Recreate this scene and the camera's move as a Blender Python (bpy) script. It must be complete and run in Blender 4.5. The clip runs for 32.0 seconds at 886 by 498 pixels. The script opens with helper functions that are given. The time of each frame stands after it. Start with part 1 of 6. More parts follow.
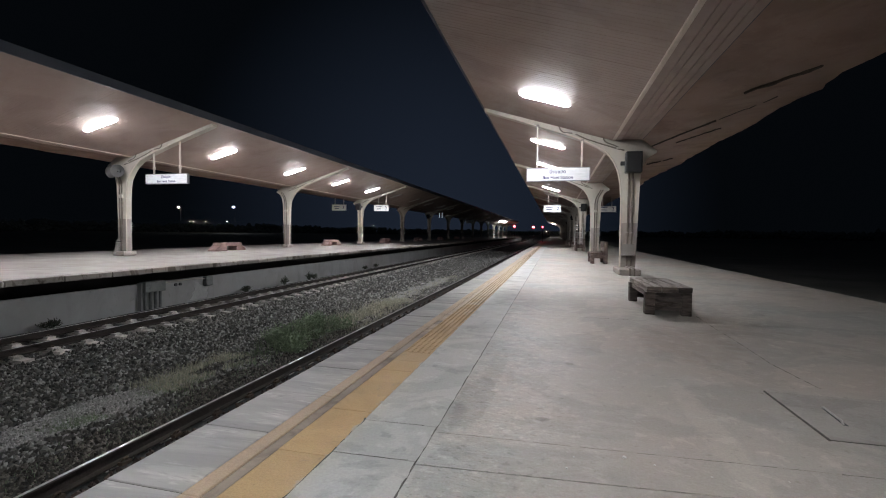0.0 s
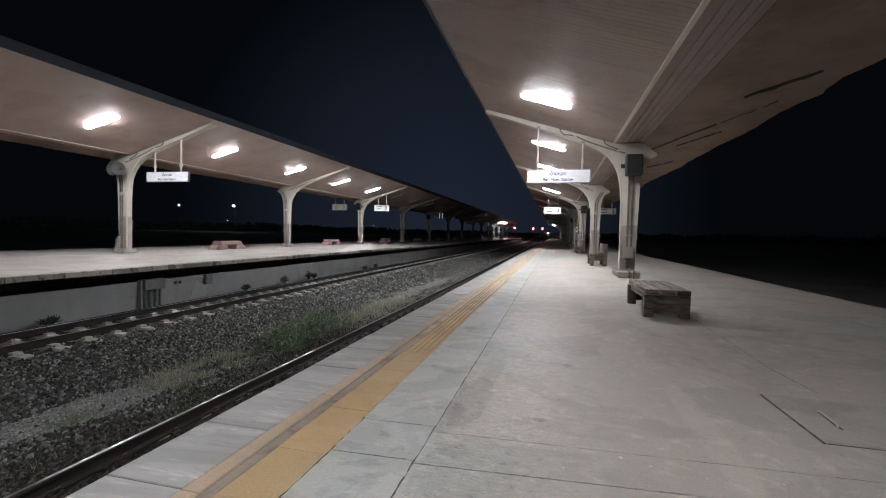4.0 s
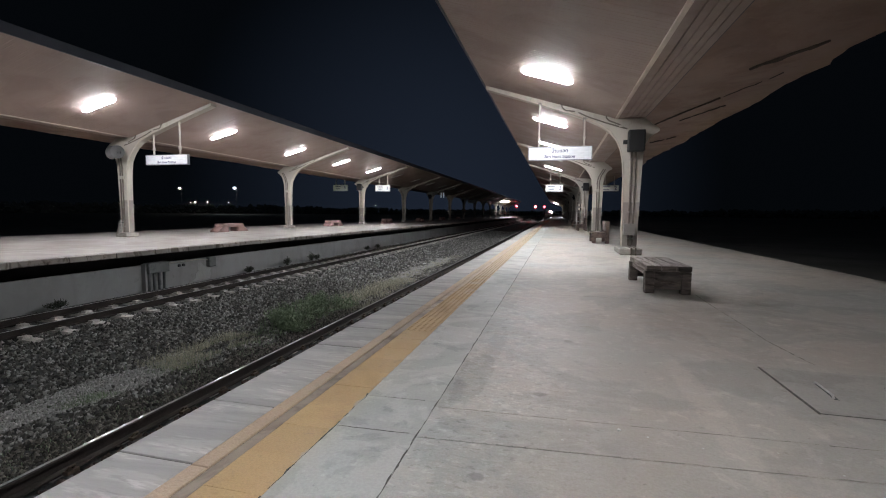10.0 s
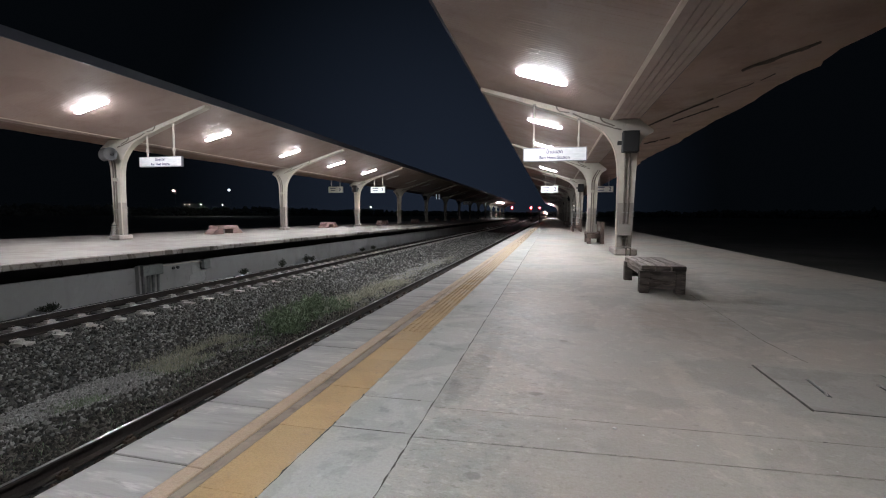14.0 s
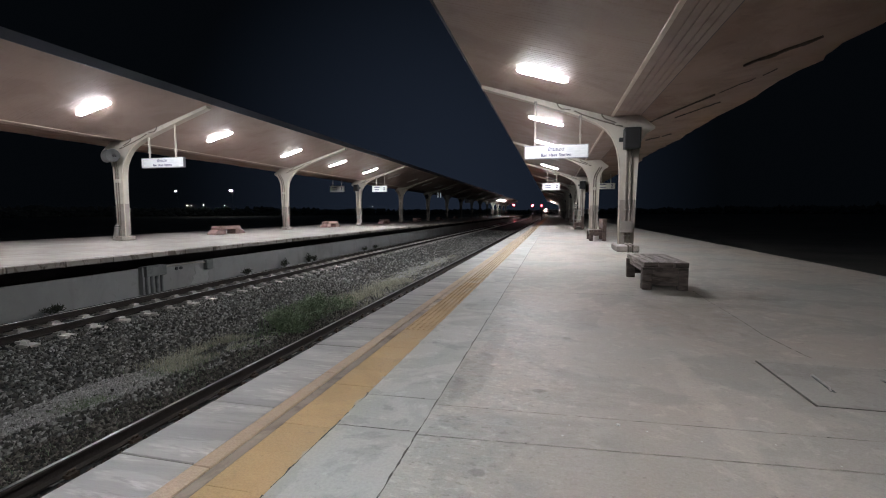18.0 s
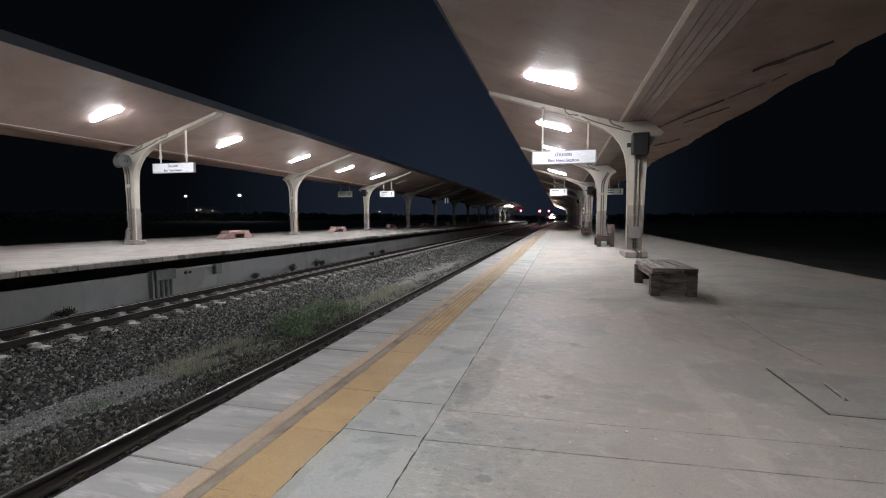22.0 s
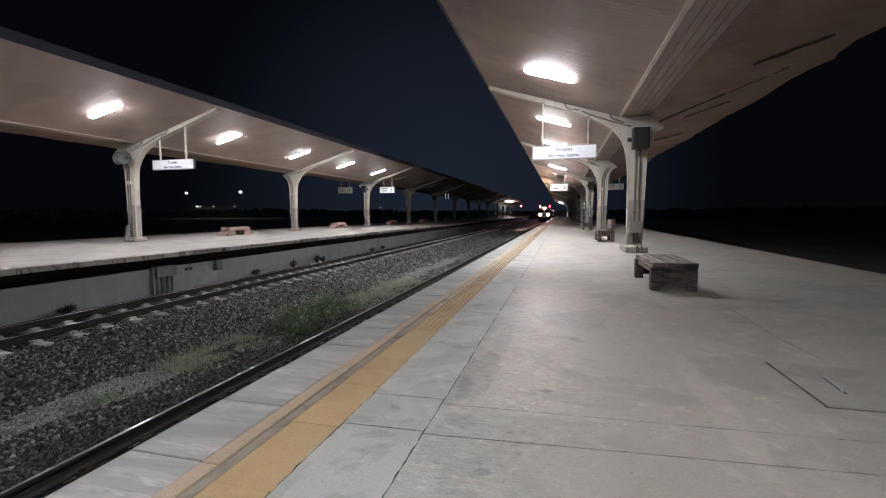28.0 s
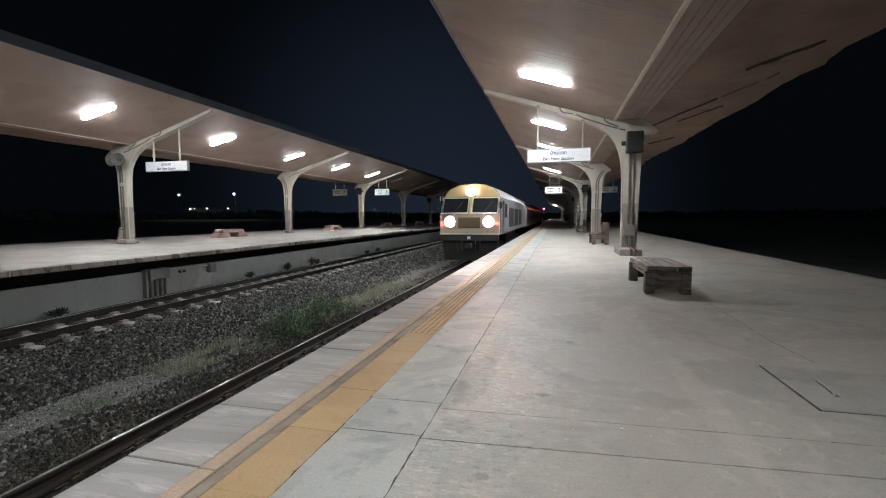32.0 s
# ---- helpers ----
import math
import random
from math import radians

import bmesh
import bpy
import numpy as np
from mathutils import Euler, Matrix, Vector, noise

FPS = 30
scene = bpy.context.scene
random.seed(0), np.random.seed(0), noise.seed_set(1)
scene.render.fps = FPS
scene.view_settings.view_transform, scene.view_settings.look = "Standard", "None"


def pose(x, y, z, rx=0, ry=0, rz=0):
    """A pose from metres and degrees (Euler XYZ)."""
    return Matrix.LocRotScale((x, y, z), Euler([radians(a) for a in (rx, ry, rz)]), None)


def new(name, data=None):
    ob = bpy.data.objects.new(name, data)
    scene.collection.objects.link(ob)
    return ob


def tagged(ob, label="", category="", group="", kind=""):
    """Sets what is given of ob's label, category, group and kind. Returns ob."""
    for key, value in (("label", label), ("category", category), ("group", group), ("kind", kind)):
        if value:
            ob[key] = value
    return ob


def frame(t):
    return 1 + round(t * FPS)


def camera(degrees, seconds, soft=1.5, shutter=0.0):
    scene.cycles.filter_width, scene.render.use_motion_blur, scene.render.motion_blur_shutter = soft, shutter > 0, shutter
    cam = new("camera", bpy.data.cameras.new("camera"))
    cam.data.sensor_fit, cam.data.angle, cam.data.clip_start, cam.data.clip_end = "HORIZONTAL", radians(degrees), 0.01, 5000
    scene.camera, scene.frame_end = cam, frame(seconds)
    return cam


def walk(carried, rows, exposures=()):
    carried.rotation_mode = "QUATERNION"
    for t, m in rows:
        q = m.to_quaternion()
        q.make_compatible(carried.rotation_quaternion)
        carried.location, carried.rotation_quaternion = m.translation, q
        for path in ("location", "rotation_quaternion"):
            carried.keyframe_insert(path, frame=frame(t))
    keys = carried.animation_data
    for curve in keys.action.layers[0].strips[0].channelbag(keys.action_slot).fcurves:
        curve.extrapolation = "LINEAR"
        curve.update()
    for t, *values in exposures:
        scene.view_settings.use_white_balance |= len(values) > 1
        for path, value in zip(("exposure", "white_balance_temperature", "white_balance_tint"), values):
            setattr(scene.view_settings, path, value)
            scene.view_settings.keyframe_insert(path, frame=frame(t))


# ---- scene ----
cam = camera(89.06, 32.0, 1.05)
PATH = [
    (0, -0.024, 0.033, 1.181, 87.928, -0.704, 13.886),
    (0.5, -0.023, 0.031, 1.181, 87.987, -0.736, 13.862),
    (1, -0.022, 0.028, 1.183, 88.085, -0.782, 13.864),
    (1.5, -0.021, 0.024, 1.186, 88.078, -0.790, 13.808),
    (2, -0.020, 0.023, 1.186, 88.230, -0.820, 13.718),
    (2.5, -0.020, 0.025, 1.184, 88.264, -0.755, 13.779),
    (3, -0.021, 0.022, 1.183, 88.258, -0.802, 13.793),
    (3.5, -0.021, 0.014, 1.184, 88.170, -1.007, 13.832),
    (5.5, -0.006, 0.009, 1.183, 87.374, -1.807, 13.997),
    (6, -0.003, 0.005, 1.181, 87.146, -1.659, 13.958),
    (6.5, 0.001, 0.002, 1.181, 86.821, -1.359, 13.835),
    (7, 0.002, 0.001, 1.181, 86.717, -1.259, 13.694),
    (7.5, 0.001, -0.003, 1.181, 86.466, -1.114, 13.677),
    (8, -0.000, -0.005, 1.181, 86.160, -0.959, 13.659),
    (8.5, -0.001, -0.002, 1.181, 85.804, -0.937, 13.764),
    (9, -0.001, 0.000, 1.180, 85.650, -0.698, 13.923),
    (9.5, -0.002, 0.002, 1.180, 85.524, -0.491, 14.039),
    (10, -0.002, 0.004, 1.179, 85.410, -0.477, 14.116),
    (10.5, 0.001, 0.004, 1.179, 85.353, -0.541, 14.148),
    (11, 0.002, 0.003, 1.182, 85.390, -0.465, 14.047),
    (11.5, 0.001, 0.002, 1.181, 85.483, -0.434, 13.960),
    (12, 0.001, 0.002, 1.180, 85.565, -0.446, 13.881),
    (12.5, -0.001, -0.002, 1.180, 85.712, -0.457, 13.668),
    (13, -0.002, -0.005, 1.180, 85.809, -0.499, 13.653),
    (13.5, -0.002, -0.004, 1.177, 85.834, -0.487, 13.547),
    (14, -0.001, 0.000, 1.170, 85.598, -0.280, 13.535),
    (14.5, -0.003, 0.003, 1.163, 85.392, -0.151, 13.557),
    (16.5, 0.001, -0.006, 1.169, 85.247, -0.030, 13.507),
    (17, -0.002, -0.007, 1.170, 85.246, -0.009, 13.515),
    (17.5, -0.002, -0.007, 1.171, 85.295, 0.108, 13.674),
    (18, -0.003, -0.008, 1.170, 85.401, 0.210, 13.752),
    (18.5, -0.005, -0.007, 1.168, 85.424, 0.186, 13.912),
    (19, -0.006, -0.002, 1.169, 85.517, 0.084, 14.123),
    (19.5, -0.005, -0.002, 1.172, 85.638, 0.035, 14.302),
    (20, -0.001, -0.007, 1.174, 85.716, 0.051, 14.403),
    (20.5, 0.000, -0.014, 1.173, 85.871, 0.018, 14.443),
    (21, -0.001, -0.018, 1.172, 85.979, 0.037, 14.564),
    (21.5, -0.002, -0.016, 1.170, 86.073, 0.034, 14.580),
    (22, -0.003, -0.014, 1.169, 86.062, 0.092, 14.656),
    (22.5, -0.002, -0.014, 1.166, 86.121, 0.039, 14.712),
    (23, -0.001, -0.012, 1.165, 86.149, 0.032, 14.672),
    (23.5, -0.001, -0.011, 1.165, 86.022, 0.013, 14.678),
    (24, -0.001, -0.009, 1.165, 85.928, -0.040, 14.702),
    (24.5, -0.002, -0.009, 1.163, 85.817, -0.026, 14.735),
    (25, -0.002, -0.011, 1.163, 85.763, -0.025, 14.753),
    (25.5, -0.000, -0.011, 1.162, 85.771, -0.002, 14.791),
    (27.5, 0.005, -0.010, 1.164, 85.594, 0.256, 14.807),
    (28, 0.005, -0.012, 1.162, 85.536, 0.303, 14.714),
    (28.5, 0.005, -0.013, 1.162, 85.514, 0.340, 14.569),
    (29, 0.005, -0.014, 1.162, 85.573, 0.258, 14.480),
    (29.5, 0.007, -0.015, 1.162, 85.581, 0.274, 14.270),
    (30, 0.009, -0.018, 1.162, 85.566, 0.414, 14.044),
    (30.5, 0.009, -0.019, 1.163, 85.633, 0.334, 13.797),
    (31, 0.007, -0.022, 1.165, 85.706, 0.312, 13.772),
    (31.5, 0.001, -0.024, 1.168, 85.733, 0.150, 13.706),
    (32, -0.009, -0.025, 1.177, 85.817, 0.185, 14.037),
]
walk(cam, [(r[0], pose(*r[1:])) for r in PATH], [(0, 0.0, 6500, 10), (31.2, 0.0, 6500, 10), (32, 0.0, 6500, 5)])

# ---------------------------------------------------------------- light
world = bpy.data.worlds.new("night_sky")
scene.world = world
world.use_nodes = True
wn = world.node_tree.nodes
# night sky: a faint town glow beyond the end of the line
wl = world.node_tree.links
sky_dir = wn.new("ShaderNodeTexCoord")
sky_dot = wn.new("ShaderNodeVectorMath")
sky_dot.operation = "DOT_PRODUCT"
sky_dot.inputs[1].default_value = (-0.236, 0.97, 0.03)
sky_ramp = wn.new("ShaderNodeMapRange")
for i, v in enumerate((0.85, 1.0, 0.0, 1.0)):
    sky_ramp.inputs[i + 1].default_value = v
sky_mix = wn.new("ShaderNodeMix")
sky_mix.data_type = "RGBA"
sky_mix.inputs[6].default_value = (0.12, 0.175, 0.25, 1)
sky_mix.inputs[7].default_value = (0.95, 1.35, 2.3, 1)
wl.new(sky_dir.outputs["Generated"], sky_dot.inputs[0])
wl.new(sky_dot.outputs["Value"], sky_ramp.inputs[0])
sky_pow = wn.new("ShaderNodeMath")
sky_pow.operation = "POWER"
sky_pow.inputs[1].default_value = 1.4
wl.new(sky_ramp.outputs[0], sky_pow.inputs[0])
wl.new(sky_pow.outputs[0], sky_mix.inputs[0])
wl.new(sky_mix.outputs[2], wn["Background"].inputs[0])
wn["Background"].inputs[1].default_value = 0.0115
scene.view_settings.exposure = 0.0
LAMP = 655.0

# ---------------------------------------------------------------- plan
RY, RP = 14.9, 11.8          # first column of the near platform, pitch of the columns
LY, LP = 15.4, 12.0          # the same on the far platform
RX, LX = 2.18, -17.75        # column lines
EDGE, LEDGE, LZ = -2.055, -11.25, 0.05
RAIL = -0.95
Y0, Y1 = -24.0, 172.0


# ---------------------------------------------------------------- materials
def mat(name, color, rough=0.7, metal=0.0, var=0.25, scale=6.0, fine=60.0, bump=0.15, spread=0.0, second=None, coarse=0.8, spec=0.5):
    m = bpy.data.materials.new(name)
    m.use_nodes = True
    nt = m.node_tree
    n, l = nt.nodes, nt.links
    b = n["Principled BSDF"]
    b.inputs["Roughness"].default_value = rough
    b.inputs["Metallic"].default_value = metal
    b.inputs["Specular IOR Level"].default_value = spec
    co = n.new("ShaderNodeTexCoord")
    geo = n.new("ShaderNodeNewGeometry")
    big = n.new("ShaderNodeTexNoise")
    big.inputs["Scale"].default_value = scale * coarse * 0.25
    big.inputs["Detail"].default_value = 6
    big.inputs["Roughness"].default_value = 0.65
    sm = n.new("ShaderNodeTexNoise")
    sm.inputs["Scale"].default_value = fine
    sm.inputs["Detail"].default_value = 4
    l.new(geo.outputs["Position"], big.inputs["Vector"])
    l.new(geo.outputs["Position"], sm.inputs["Vector"])
    ramp = n.new("ShaderNodeValToRGB")
    c = color
    d = second or tuple(x * (1 - var) for x in c)
    ramp.color_ramp.elements[0].position = 0.32
    ramp.color_ramp.elements[1].position = 0.68
    ramp.color_ramp.elements[0].color = (*d, 1)
    ramp.color_ramp.elements[1].color = (*tuple(min(1, x * (1 + var * 0.35)) for x in c), 1)
    l.new(big.outputs["Fac"], ramp.inputs["Fac"])
    mix = n.new("ShaderNodeMix")
    mix.data_type = "RGBA"
    mix.blend_type = "OVERLAY"
    mix.inputs[0].default_value = min(0.9, var * 1.6)
    l.new(ramp.outputs["Color"], mix.inputs[6])
    l.new(sm.outputs["Fac"], mix.inputs[7])
    last = mix.outputs[2]
    if spread:
        oi = n.new("ShaderNodeObjectInfo")
        hsv = n.new("ShaderNodeHueSaturation")
        mr = n.new("ShaderNodeMapRange")
        mr.inputs[3].default_value = 1 - spread
        mr.inputs[4].default_value = 1 + spread
        l.new(oi.outputs["Random"], mr.inputs[0])
        l.new(mr.outputs[0], hsv.inputs["Value"])
        l.new(last, hsv.inputs["Color"])
        last = hsv.outputs["Color"]
    l.new(last, b.inputs["Base Color"])
    bp = n.new("ShaderNodeBump")
    bp.inputs["Strength"].default_value = bump
    bp.inputs["Distance"].default_value = 0.01
    l.new(sm.outputs["Fac"], bp.inputs["Height"])
    l.new(bp.outputs["Normal"], b.inputs["Normal"])
    rr = n.new("ShaderNodeMapRange")
    rr.inputs[3].default_value = max(0.05, rough - 0.14)
    rr.inputs[4].default_value = min(1, rough + 0.14)
    l.new(big.outputs["Fac"], rr.inputs[0])
    l.new(rr.outputs[0], b.inputs["Roughness"])
    return m


def layered(name, a, b, layers, rough=(0.4, 0.65), bump=0.04, bscale=30.0, wide=0.35, stretch=(1, 1, 1), spread=0.0, sheen=None, swell=0.0, gloss=(0.38, 0.62)):
    """Two broad tones with stain layers over them; layers: (scale, low, high, tone, strength, distortion)."""
    m = bpy.data.materials.new(name)
    m.use_nodes = True
    nt = m.node_tree
    n, l = nt.nodes, nt.links
    bs = n["Principled BSDF"]
    geo = n.new("ShaderNodeNewGeometry")
    mp = n.new("ShaderNodeMapping")
    mp.inputs["Scale"].default_value = stretch
    l.new(geo.outputs["Position"], mp.inputs["Vector"])

    def nz(scale, detail=7.0, dist=0.0):
        t = n.new("ShaderNodeTexNoise")
        t.inputs["Scale"].default_value = scale
        t.inputs["Detail"].default_value = detail
        t.inputs["Roughness"].default_value = 0.62
        t.inputs["Distortion"].default_value = dist
        l.new(mp.outputs["Vector"], t.inputs["Vector"])
        return t.outputs["Fac"]

    def rng(src, lo, hi, o0=0.0, o1=1.0):
        r = n.new("ShaderNodeMapRange")
        for i, v in enumerate((lo, hi, o0, o1)):
            r.inputs[i + 1].default_value = v
        l.new(src, r.inputs[0])
        return r.outputs[0]

    mix = n.new("ShaderNodeMix")
    mix.data_type = "RGBA"
    mix.inputs[6].default_value = (*a, 1)
    mix.inputs[7].default_value = (*b, 1)
    l.new(rng(nz(wide, 5.0, 0.4), 0.38, 0.62), mix.inputs[0])
    last = mix.outputs[2]
    first = None
    for scale, lo, hi, tone, k, dist in layers:
        f = nz(scale, 8.0, dist)
        mk = rng(f, lo, hi, 0.0, k)
        first = first or f
        x = n.new("ShaderNodeMix")
        x.data_type = "RGBA"
        x.blend_type = "MULTIPLY" if max(tone) <= 1.6 else "MIX"
        l.new(mk, x.inputs[0])
        l.new(last, x.inputs[6])
        x.inputs[7].default_value = (*tone, 1)
        last = x.outputs[2]
    if spread:
        oi = n.new("ShaderNodeObjectInfo")
        hsv = n.new("ShaderNodeHueSaturation")
        l.new(rng(oi.outputs["Random"], 0, 1, 1 - spread, 1 + spread), hsv.inputs["Value"])
        l.new(last, hsv.inputs["Color"])
        last = hsv.outputs["Color"]
    l.new(last, bs.inputs["Base Color"])
    l.new(rng(nz(sheen, 6.0, 0.6) if sheen else first, gloss[0], gloss[1], rough[0], rough[1]), bs.inputs["Roughness"])
    bp = n.new("ShaderNodeBump")
    bp.inputs["Strength"].default_value = bump
    bp.inputs["Distance"].default_value = 0.02
    l.new(nz(bscale, 5.0), bp.inputs["Height"])
    if swell:
        wide_bump = n.new("ShaderNodeBump")
        wide_bump.inputs["Strength"].default_value = swell
        wide_bump.inputs["Distance"].default_value = 0.05
        l.new(nz(13.0, 5.0, 1.2), wide_bump.inputs["Height"])
        l.new(wide_bump.outputs["Normal"], bp.inputs["Normal"])
    l.new(bp.outputs["Normal"], bs.inputs["Normal"])
    return m


def glow(name, color, strength):
    m = bpy.data.materials.new(name)
    m.use_nodes = True
    b = m.node_tree.nodes["Principled BSDF"]
    b.inputs["Base Color"].default_value = (*color, 1)
    b.inputs["Emission Color"].default_value = (*color, 1)
    b.inputs["Emission Strength"].default_value = strength
    return m


def acrylic():
    m = bpy.data.materials.new("glossy_white_acrylic")
    m.use_nodes = True
    n, l = m.node_tree.nodes, m.node_tree.links
    p = n["Principled BSDF"]
    nz = n.new("ShaderNodeTexNoise")
    nz.inputs["Scale"].default_value = 9.0
    nz.inputs["Detail"].default_value = 6
    rp = n.new("ShaderNodeValToRGB")
    rp.color_ramp.elements[0].position, rp.color_ramp.elements[1].position = 0.35, 0.65
    rp.color_ramp.elements[0].color, rp.color_ramp.elements[1].color = (0.66, 0.67, 0.70, 1), (0.76, 0.77, 0.80, 1)
    l.new(nz.outputs["Fac"], rp.inputs["Fac"])
    l.new(rp.outputs["Color"], p.inputs["Base Color"])
    p.inputs["Roughness"].default_value = 0.07
    return m


def polish():
    m = bpy.data.materials.new("polished_rail_head")
    m.use_nodes = True
    p = m.node_tree.nodes["Principled BSDF"]
    p.inputs["Base Color"].default_value = (0.42, 0.42, 0.42, 1)
    p.inputs["Metallic"].default_value = 1.0
    p.inputs["Roughness"].default_value = 0.30
    return m


